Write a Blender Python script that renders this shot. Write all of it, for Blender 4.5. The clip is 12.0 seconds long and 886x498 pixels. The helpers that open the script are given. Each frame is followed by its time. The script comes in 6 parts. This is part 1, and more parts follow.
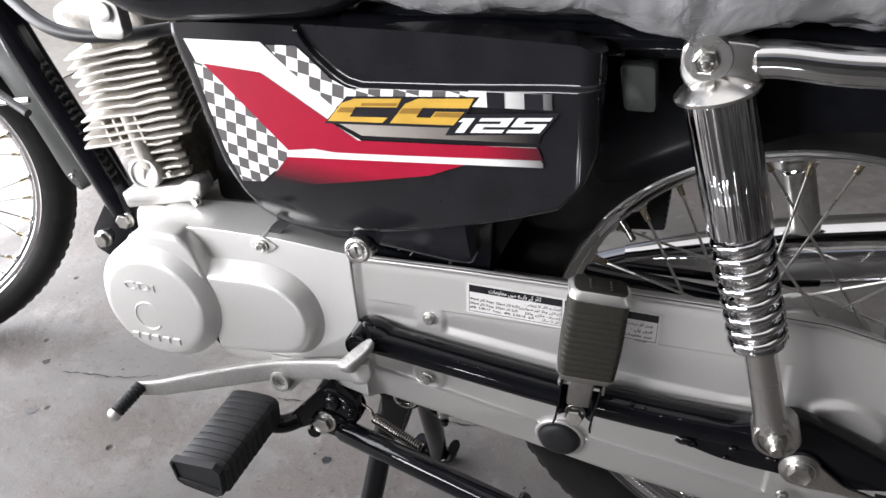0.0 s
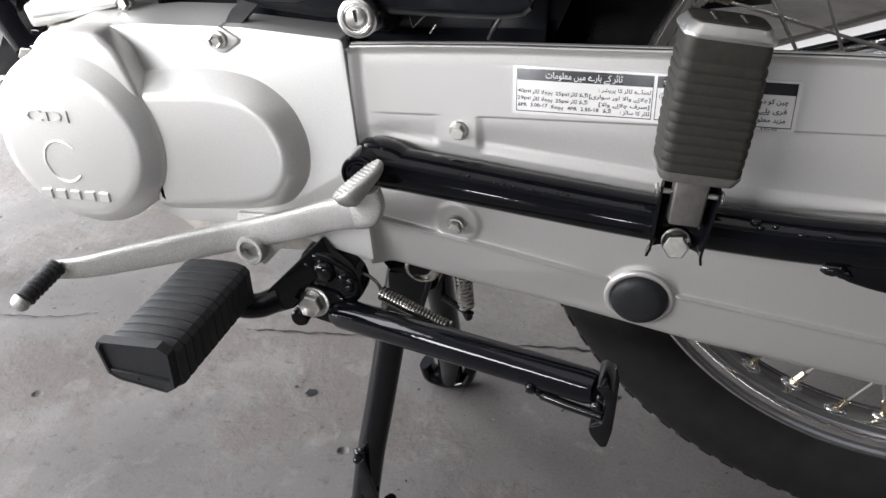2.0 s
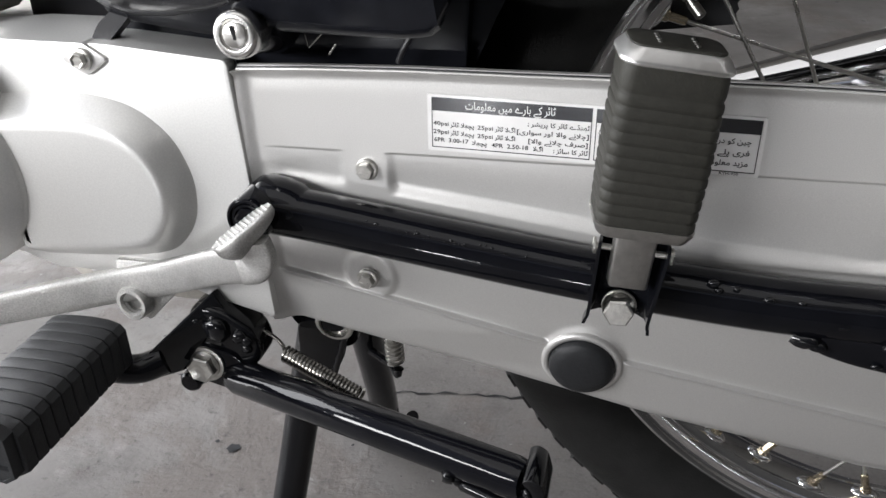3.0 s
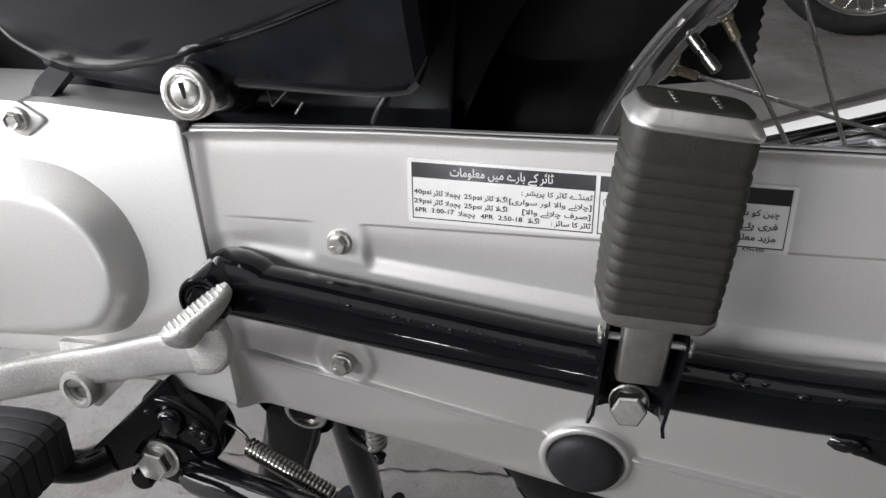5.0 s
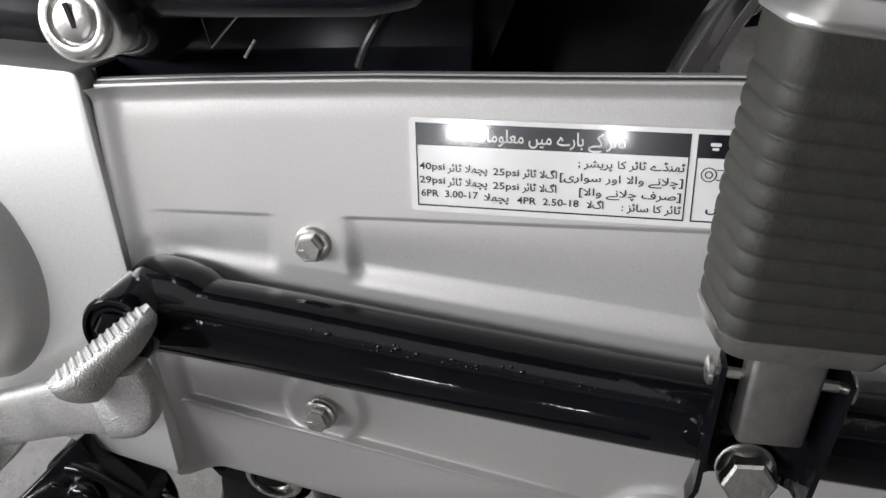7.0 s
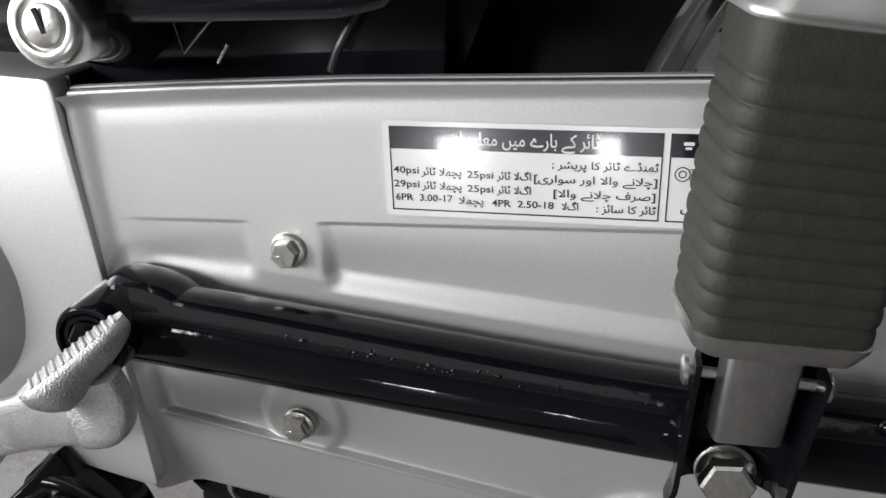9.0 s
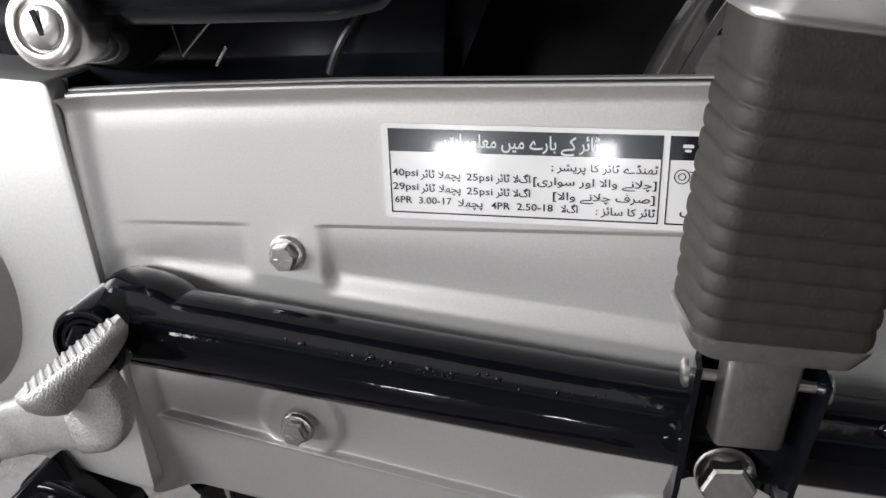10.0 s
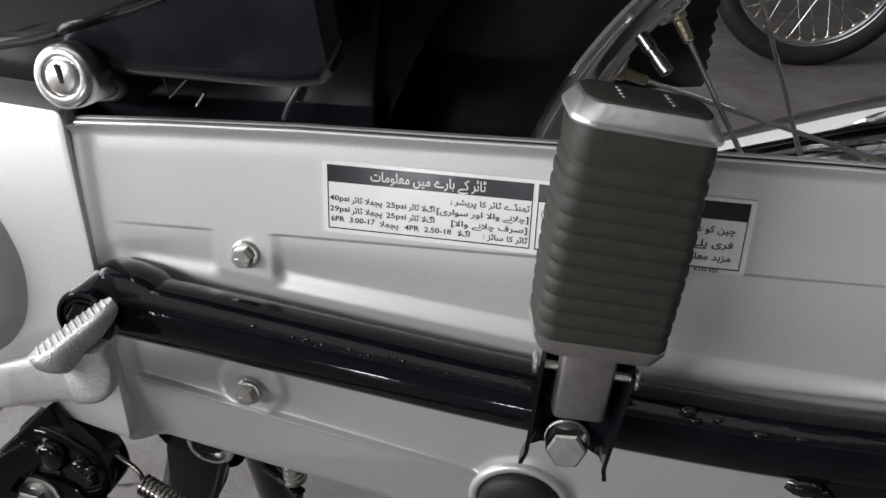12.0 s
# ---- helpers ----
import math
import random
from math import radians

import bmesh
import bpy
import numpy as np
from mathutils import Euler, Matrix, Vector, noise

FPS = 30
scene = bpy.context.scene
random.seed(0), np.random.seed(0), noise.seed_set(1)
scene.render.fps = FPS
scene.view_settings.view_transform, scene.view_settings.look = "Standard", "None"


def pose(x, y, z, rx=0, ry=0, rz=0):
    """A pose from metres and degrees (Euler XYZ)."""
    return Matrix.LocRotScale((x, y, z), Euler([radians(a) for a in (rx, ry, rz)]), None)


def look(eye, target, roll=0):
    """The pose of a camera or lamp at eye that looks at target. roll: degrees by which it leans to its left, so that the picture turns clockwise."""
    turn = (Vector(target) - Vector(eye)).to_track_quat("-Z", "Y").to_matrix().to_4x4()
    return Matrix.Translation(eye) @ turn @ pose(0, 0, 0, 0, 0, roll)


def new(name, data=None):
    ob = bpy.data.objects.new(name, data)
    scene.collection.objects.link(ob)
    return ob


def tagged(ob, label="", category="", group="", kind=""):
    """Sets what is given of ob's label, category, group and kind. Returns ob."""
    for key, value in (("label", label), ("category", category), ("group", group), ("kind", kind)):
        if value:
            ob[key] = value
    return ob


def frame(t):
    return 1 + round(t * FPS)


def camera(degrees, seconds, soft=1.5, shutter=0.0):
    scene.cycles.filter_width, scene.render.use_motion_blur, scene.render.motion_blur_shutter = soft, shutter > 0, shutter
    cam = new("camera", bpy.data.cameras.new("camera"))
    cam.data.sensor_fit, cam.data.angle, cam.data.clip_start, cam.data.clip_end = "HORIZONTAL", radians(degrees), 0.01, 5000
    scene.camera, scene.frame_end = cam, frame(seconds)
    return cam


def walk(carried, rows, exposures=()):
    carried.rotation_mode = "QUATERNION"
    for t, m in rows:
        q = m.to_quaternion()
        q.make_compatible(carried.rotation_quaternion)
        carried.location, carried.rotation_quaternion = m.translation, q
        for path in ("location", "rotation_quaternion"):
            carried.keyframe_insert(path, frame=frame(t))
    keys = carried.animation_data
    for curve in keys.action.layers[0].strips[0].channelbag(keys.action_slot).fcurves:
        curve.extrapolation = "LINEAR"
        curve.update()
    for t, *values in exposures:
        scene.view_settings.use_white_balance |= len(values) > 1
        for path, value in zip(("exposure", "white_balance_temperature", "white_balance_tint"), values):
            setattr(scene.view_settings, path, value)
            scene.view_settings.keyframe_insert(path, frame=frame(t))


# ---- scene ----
cam = camera(54.6, 12.0)
PATH = [
    (0, (0.241, -0.7, 0.871), (-0.338, 0.92, -0.148), -2.7),
    (0.5, (0.191, -0.719, 0.841), (-0.291, 0.95, -0.15), -1.0),
    (1, (0.167, -0.72, 0.762), (-0.249, 0.959, -0.242), -3.1),
    (1.5, (0.159, -0.66, 0.671), (-0.262, 1.028, -0.316), -3.1),
    (2, (0.142, -0.6, 0.622), (-0.356, 1.056, -0.383), -3.6),
    (2.5, (0.152, -0.531, 0.609), (-0.35, 1.13, -0.385), -2.8),
    (3, (0.16, -0.501, 0.597), (-0.299, 1.183, -0.38), -2.5),
    (3.5, (0.16, -0.479, 0.594), (-0.309, 1.234, -0.326), -1.8),
    (3.7, (0.163, -0.473, 0.601), (-0.311, 1.241, -0.313), -1.9),
    (5.3, (0.14, -0.426, 0.571), (-0.314, 1.313, -0.308), -2.5),
    (5.5, (0.131, -0.415, 0.561), (-0.319, 1.315, -0.336), -2.5),
    (6, (0.121, -0.395, 0.55), (-0.349, 1.358, -0.289), -2.7),
    (6.5, (0.112, -0.368, 0.533), (-0.371, 1.382, -0.306), -3.4),
    (7, (0.11, -0.334, 0.522), (-0.312, 1.431, -0.319), -3.0),
    (7.2, (0.112, -0.329, 0.524), (-0.342, 1.416, -0.341), -4.0),
    (8.8, (0.116, -0.335, 0.515), (-0.297, 1.435, -0.319), -3.5),
    (9, (0.117, -0.333, 0.516), (-0.301, 1.452, -0.283), -3.5),
    (9.5, (0.121, -0.333, 0.518), (-0.311, 1.457, -0.262), -4.1),
    (10, (0.116, -0.333, 0.515), (-0.294, 1.459, -0.273), -3.4),
    (10.5, (0.116, -0.335, 0.51), (-0.28, 1.475, -0.244), -1.9),
    (11, (0.127, -0.346, 0.519), (-0.289, 1.463, -0.226), -2.4),
    (11.5, (0.141, -0.365, 0.524), (-0.256, 1.42, -0.286), -2.0),
    (12, (0.152, -0.398, 0.561), (-0.188, 1.385, -0.278), 0.3),
]
# the clip's camera darkens a little as it comes close
EXPOSURE = [(0.0, 0.27, 6310, 13), (3.5, 0.28, 6310, 11), (5.5, 0.16, 6310, 12), (6.0, -0.06, 6310, 12), (6.5, 0.0, 6310, 12), (9.0, 0.03, 6310, 11), (11.0, 0.05, 6310, 12), (12.0, -0.02, 6310, 12)]
walk(cam, [(t, look(eye, target, roll)) for t, eye, target, roll in PATH], EXPOSURE)

from mathutils.geometry import tessellate_polygon

# ---- light ----
world = bpy.data.worlds.new("sky")
scene.world = world
world.use_nodes = True
wn = world.node_tree.nodes
wn.clear()
sky = wn.new("ShaderNodeTexSky")
sky.sky_type, sky.sun_disc = "NISHITA", False
sky.sun_elevation, sky.sun_rotation = radians(80), radians(-79)
sky.air_density, sky.dust_density = 1.0, 3.0
back = wn.new("ShaderNodeBackground")
back.inputs["Strength"].default_value = 0.07
wout = wn.new("ShaderNodeOutputWorld")
haze = wn.new("ShaderNodeHueSaturation")
haze.inputs["Saturation"].default_value = 0.4
world.node_tree.links.new(sky.outputs[0], haze.inputs["Color"])
world.node_tree.links.new(haze.outputs[0], back.inputs[0])
world.node_tree.links.new(back.outputs[0], wout.inputs[0])

sun_data = bpy.data.lights.new("sun", "SUN")
sun_data.energy, sun_data.angle, sun_data.color = 5.0, radians(0.6), (1.0, 0.96, 0.9)
sun = new("sun", sun_data)
sun.matrix_world = look((-4, 1.5, 6), (-3, 1.3, 0))


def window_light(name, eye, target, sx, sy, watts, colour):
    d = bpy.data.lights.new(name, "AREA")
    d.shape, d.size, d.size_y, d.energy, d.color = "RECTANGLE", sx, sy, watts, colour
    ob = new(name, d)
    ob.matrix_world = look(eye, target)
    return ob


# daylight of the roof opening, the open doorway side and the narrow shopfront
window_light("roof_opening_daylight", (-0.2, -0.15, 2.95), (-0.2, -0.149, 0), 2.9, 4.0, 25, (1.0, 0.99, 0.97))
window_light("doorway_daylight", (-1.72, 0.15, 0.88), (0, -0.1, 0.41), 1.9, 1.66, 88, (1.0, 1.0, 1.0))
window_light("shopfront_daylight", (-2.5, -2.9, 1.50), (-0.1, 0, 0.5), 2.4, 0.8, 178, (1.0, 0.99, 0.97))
# two small lamps added near the floor for tube streaks and label glare
window_light("streak_lamp", (-0.195, -1.33, 0.046), (-0.195, 0, 0.20), 0.08, 0.040, 0.85, (1.0, 1.0, 1.0))
window_light("streak_lamp", (0.08, -1.33, 0.046), (0.08, 0, 0.20), 0.040, 0.040, 0.42, (1.0, 1.0, 1.0))


# ---- materials ----
def material(name, colour, rough=0.5, metal=0.0, coat=0.0, vary=0.1, scale=40.0, bump=0.0, bump_scale=300.0, rvary=0.1, alpha=1.0,
             spec=0.5, detail=4.0, stain=0.0, stain_scale=6.0):
    """Colour varied at two scales, roughness varied, fine relief."""
    m = bpy.data.materials.new(name)
    m.use_nodes = True
    n, l = m.node_tree.nodes, m.node_tree.links
    p = n["Principled BSDF"]
    tc = n.new("ShaderNodeTexCoord")
    t1 = n.new("ShaderNodeTexNoise")
    t1.inputs["Scale"].default_value, t1.inputs["Detail"].default_value = scale, detail
    t2 = n.new("ShaderNodeTexNoise")
    t2.inputs["Scale"].default_value, t2.inputs["Detail"].default_value = stain_scale, 5.0
    l.new(tc.outputs["Object"], t1.inputs["Vector"])
    l.new(tc.outputs["Object"], t2.inputs["Vector"])
    r1 = n.new("ShaderNodeMapRange")
    r1.inputs["From Min"].default_value, r1.inputs["From Max"].default_value = 0.3, 0.7
    r1.inputs["To Min"].default_value, r1.inputs["To Max"].default_value = 1 - vary, 1 + vary
    l.new(t1.outputs["Fac"], r1.inputs["Value"])
    r2 = n.new("ShaderNodeMapRange")
    r2.inputs["From Min"].default_value, r2.inputs["From Max"].default_value = 0.35, 0.7
    r2.inputs["To Min"].default_value, r2.inputs["To Max"].default_value = 1.0, 1 - stain
    l.new(t2.outputs["Fac"], r2.inputs["Value"])
    mul = n.new("ShaderNodeMath")
    mul.operation = "MULTIPLY"
    l.new(r1.outputs[0], mul.inputs[0])
    l.new(r2.outputs[0], mul.inputs[1])
    vm = n.new("ShaderNodeVectorMath")
    vm.operation = "SCALE"
    vm.inputs[0].default_value = colour
    l.new(mul.outputs[0], vm.inputs["Scale"])
    l.new(vm.outputs[0], p.inputs["Base Color"])
    rr = n.new("ShaderNodeMapRange")
    rr.inputs["From Min"].default_value, rr.inputs["From Max"].default_value = 0.3, 0.7
    rr.inputs["To Min"].default_value, rr.inputs["To Max"].default_value = max(0.02, rough * (1 - rvary)), min(1, rough * (1 + rvary))
    l.new(t2.outputs["Fac"], rr.inputs["Value"])
    l.new(rr.outputs[0], p.inputs["Roughness"])
    p.inputs["Metallic"].default_value = metal
    p.inputs["Coat Weight"].default_value = coat
    p.inputs["Coat Roughness"].default_value = 0.06
    p.inputs["Specular IOR Level"].default_value = spec
    p.inputs["Alpha"].default_value = alpha
    if bump:
        t3 = n.new("ShaderNodeTexNoise")
        t3.inputs["Scale"].default_value, t3.inputs["Detail"].default_value = bump_scale, 3.0
        l.new(tc.outputs["Object"], t3.inputs["Vector"])
        b = n.new("ShaderNodeBump")
        b.inputs["Strength"].default_value, b.inputs["Distance"].default_value = bump, 0.002
        l.new(t3.outputs["Fac"], b.inputs["Height"])
        l.new(b.outputs[0], p.inputs["Normal"])
    return m


SILVER = material("silver_paint", (0.70, 0.695, 0.68), 0.40, 0.62, 0.10, 0.05, 900, 0.05, 1600, 0.12)
CASE = material("silver_lacquer", (0.63, 0.62, 0.605), 0.44, 0.62, 0.06, 0.06, 1600, 0.08, 2600, 0.12)
CAST = material("cast_aluminium", (0.60, 0.595, 0.58), 0.34, 0.85, 0.0, 0.14, 1500, 0.32, 2200, 0.25)
LEVER = material("bead_blasted_alloy", (0.53, 0.525, 0.51), 0.40, 0.85, 0.0, 0.20, 900, 0.42, 1500, 0.28, stain=0.06, stain_scale=60)
FIN = material("raw_alloy", (0.60, 0.57, 0.52), 0.5, 0.5, 0.0, 0.15, 200, 0.3, 500, 0.2, stain=0.25, stain_scale=25)
SATINCHROME = material("satin_chrome", (0.76, 0.75, 0.73), 0.30, 1.0, 0.0, 0.05, 80, 0.05, 400, 0.3)
CHROME = material("chrome", (0.72, 0.72, 0.73), 0.07, 1.0, 0.0, 0.03, 60, 0.0, 300, 0.4)
CAPSTEEL = material("bright_cap_steel", (0.90, 0.89, 0.87), 0.40, 1.0, 0.0, 0.05, 80, 0.08, 300, 0.35)
STEEL = material("zinc_steel", (0.58, 0.57, 0.54), 0.3, 1.0, 0.0, 0.12, 300, 0.1, 700, 0.3)
BRUSHED = material("brushed_steel", (0.50, 0.49, 0.47), 0.36, 1.0, 0.0, 0.10, 200, 0.1, 500, 0.2)
DULLZINC = material("dull_zinc", (0.27, 0.262, 0.245), 0.26, 1.0, 0.0, 0.15, 200, 0.1, 500, 0.2)
NIPPLE = material("nickelled_brass", (0.62, 0.54, 0.40), 0.22, 1.0, 0.0, 0.12, 300, 0.1, 700, 0.3)
BLACK = material("black_gloss_paint", (0.0045, 0.0048, 0.0065), 0.07, 0.0, 0.0, 0.2, 60, 0.06, 130, 0.3, spec=0.27)
LACQUER = material("thick_black_lacquer", (0.0045, 0.0048, 0.006), 0.10, 0.0, 0.0, 0.2, 60, 0.10, 90, 0.3, spec=0.42)
COVER = material("black_plastic_gloss", (0.011, 0.011, 0.013), 0.11, 0.0, 0.0, 0.2, 30, 0.02, 40, 0.3, spec=0.36)
INNER = material("black_inner_plastic", (0.008, 0.0085, 0.011), 0.20, 0.0, 0.0, 0.2, 60, 0.04, 40, 0.3, spec=0.12)
# brownish alloy with the shade between the fins put into its colour
FIN_SHADE = material("shaded_alloy", (0.11, 0.095, 0.075), 0.7, 0.3, 0.0, 0.3, 120, 0.3, 500, 0.2)
FLAP = material("flap_rubber", (0.050, 0.056, 0.052), 0.30, 0.0, 0.0, 0.15, 50, 0.05, 300, 0.2)
RIMCHROME = material("rim_chrome", (0.86, 0.86, 0.87), 0.11, 1.0, 0.0, 0.05, 60, 0.0, 300, 0.4)
SATIN = material("black_satin_plastic", (0.012, 0.012, 0.014), 0.42, 0.0, 0.0, 0.2, 90, 0.06, 400, 0.2)
RUBBER = material("footrest_rubber", (0.0290, 0.0282, 0.0236), 0.62, 0.0, 0.0, 0.15, 250, 0.15, 900, 0.15, spec=0.35)
TREAD = material("tyre_rubber", (0.014, 0.014, 0.0135), 0.6, 0.0, 0.0, 0.25, 60, 0.2, 600, 0.2, spec=0.3, stain=0.3, stain_scale=18)
PEG = material("peg_rubber", (0.017, 0.018, 0.020), 0.55, 0.0, 0.0, 0.15, 200, 0.15, 700, 0.15, spec=0.4)
WHITE = material("white_print", (0.72, 0.72, 0.71), 0.25, 0.0, 0.3, 0.03, 50)
RED = material("red_print", (0.31, 0.004, 0.026), 0.25, 0.0, 0.0, 0.06, 50)
GOLD = material("gold_print", (0.62, 0.38, 0.06), 0.3, 0.2, 0.3, 0.10, 40)
GREY = material("grey_print", (0.46, 0.42, 0.38), 0.25, 0.2, 0.3, 0.05, 50)
GOLDDARK = material("dark_gold_print", (0.30, 0.165, 0.03), 0.3, 0.2, 0.3, 0.10, 40)
INK = material("black_print", (0.012, 0.012, 0.016), 0.2, 0.0, 0.4, 0.1, 60)
PAPER = material("label_film", (0.74, 0.73, 0.72), 0.18, 0.0, 0.5, 0.03, 80)
FARPAINT = material("dark_paint", (0.02, 0.02, 0.024), 0.3, 0.0, 0.3, 0.2, 40)
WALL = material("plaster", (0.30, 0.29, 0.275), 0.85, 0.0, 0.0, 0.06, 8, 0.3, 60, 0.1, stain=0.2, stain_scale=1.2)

# plaster with shade put into its colour, so unseen walls reflect dark
WALL_HALF_SHADED = material("plaster_half_shaded", (0.12, 0.115, 0.11), 0.85, 0.0, 0.0, 0.06, 8, 0.3, 60, 0.1, stain=0.2, stain_scale=1.2)
WALL_SHADED = material("plaster_shaded", (0.07, 0.068, 0.065), 0.85, 0.0, 0.0, 0.1, 8, 0.3, 60, 0.1, stain=0.3, stain_scale=1.2)


def checker_material():
    m = bpy.data.materials.new("checker_print")
    m.use_nodes = True
    n, l = m.node_tree.nodes, m.node_tree.links
    tc, mp, ck = n.new("ShaderNodeTexCoord"), n.new("ShaderNodeMapping"), n.new("ShaderNodeTexChecker")
    mp.inputs["Rotation"].default_value = (0, radians(-8), 0)
    mp.inputs["Scale"].default_value = (1, 0, 1)
    mp.inputs["Location"].default_value = (0.0, 0.003, 0.0)
    ck.inputs["Scale"].default_value = 92.0
    ck.inputs["Color1"].default_value, ck.inputs["Color2"].default_value = (0.78, 0.78, 0.77, 1), (0.10, 0.095, 0.095, 1)
    l.new(tc.outputs["Object"], mp.inputs["Vector"])
    l.new(mp.outputs[0], ck.inputs["Vector"])
    p = n["Principled BSDF"]
    l.new(ck.outputs["Color"], p.inputs["Base Color"])
    p.inputs["Roughness"].default_value, p.inputs["Coat Weight"].default_value = 0.25, 0.3
    return m


def streaked_chrome():
    """Chromed sheet with faint ripples along the tube, from the drawing of the steel."""
    m = bpy.data.materials.new("drawn_chrome")
    m.use_nodes = True
    n, l = m.node_tree.nodes, m.node_tree.links
    p = n["Principled BSDF"]
    p.inputs["Base Color"].default_value, p.inputs["Metallic"].default_value, p.inputs["Roughness"].default_value = (0.62, 0.62, 0.63, 1), 1.0, 0.05
    tc, mp, t, b = n.new("ShaderNodeTexCoord"), n.new("ShaderNodeMapping"), n.new("ShaderNodeTexNoise"), n.new("ShaderNodeBump")
    mp.vector_type = "TEXTURE"
    mp.inputs["Rotation"].default_value = (0, radians(-14.8), 0)
    mp.inputs["Scale"].default_value = (1, 1, 60)
    t.inputs["Scale"].default_value, t.inputs["Detail"].default_value = 190, 3
    b.inputs["Strength"].default_value, b.inputs["Distance"].default_value = 1.0, 0.0035
    l.new(tc.outputs["Object"], mp.inputs["Vector"])
    l.new(mp.outputs[0], t.inputs["Vector"])
    l.new(t.outputs["Fac"], b.inputs["Height"])
    l.new(b.outputs[0], p.inputs["Normal"])
    return m


def fading(name, ink, axis, start, end):
    """A print that fades to black along one axis."""
    m = ink.copy()
    m.name = name
    n, l = m.node_tree.nodes, m.node_tree.links
    p = n["Principled BSDF"]
    tc, sep, r, mx = n.new("ShaderNodeTexCoord"), n.new("ShaderNodeSeparateXYZ"), n.new("ShaderNodeMapRange"), n.new("ShaderNodeMix")
    mx.data_type = "RGBA"
    r.inputs["From Min"].default_value, r.inputs["From Max"].default_value = start, end
    l.new(tc.outputs["Object"], sep.inputs[0])
    l.new(sep.outputs[axis], r.inputs["Value"])
    l.new(r.outputs[0], mx.inputs[0])
    l.new(p.inputs["Base Color"].links[0].from_socket, mx.inputs[6])
    mx.inputs[7].default_value = (0.008, 0.006, 0.008, 1)
    l.new(mx.outputs[2], p.inputs["Base Color"])
    return m


RED_REAR = fading("red_print_fading_back", RED, 0, 0.075, 0.128)
RED_LOW = fading("red_print_fading_down", RED, 2, 0.572, 0.545)
WHITE_REAR = fading("white_print_fading_back", WHITE, 0, 0.085, 0.132)
GREY_REAR = fading("grey_print_fading_back", GREY, 0, -0.05, 0.118)
DRAWN = streaked_chrome()
CHECK = checker_material()


def film_material():
    m = bpy.data.materials.new("wrapping_film")
    m.use_nodes = True
    n, l = m.node_tree.nodes, m.node_tree.links
    p = n["Principled BSDF"]
    tc, t = n.new("ShaderNodeTexCoord"), n.new("ShaderNodeTexNoise")
    t.inputs["Scale"].default_value, t.inputs["Detail"].default_value, t.inputs["Distortion"].default_value = 22, 5, 1.2
    l.new(tc.outputs["Object"], t.inputs["Vector"])
    b = n.new("ShaderNodeBump")
    b.inputs["Strength"].default_value, b.inputs["Distance"].default_value = 0.6, 0.01
    l.new(t.outputs["Fac"], b.inputs["Height"])
    l.new(b.outputs[0], p.inputs["Normal"])
    r = n.new("ShaderNodeMapRange")
    r.inputs["From Min"].default_value, r.inputs["From Max"].default_value = 0.35, 0.65
    r.inputs["To Min"].default_value, r.inputs["To Max"].default_value = 0.30, 0.85
    l.new(t.outputs["Fac"], r.inputs["Value"])
    l.new(r.outputs[0], p.inputs["Alpha"])
    p.inputs["Base Color"].default_value = (0.34, 0.34, 0.35, 1)
    p.inputs["Roughness"].default_value = 0.2
    p.inputs["Specular IOR Level"].default_value = 0.7
    return m


FILM = film_material()
YARD = material("dusty_paving", (0.27, 0.265, 0.255), 0.9, 0.0, 0.0, 0.08, 30, 0.4, 90, 0.1, stain=0.15, stain_scale=2.0)


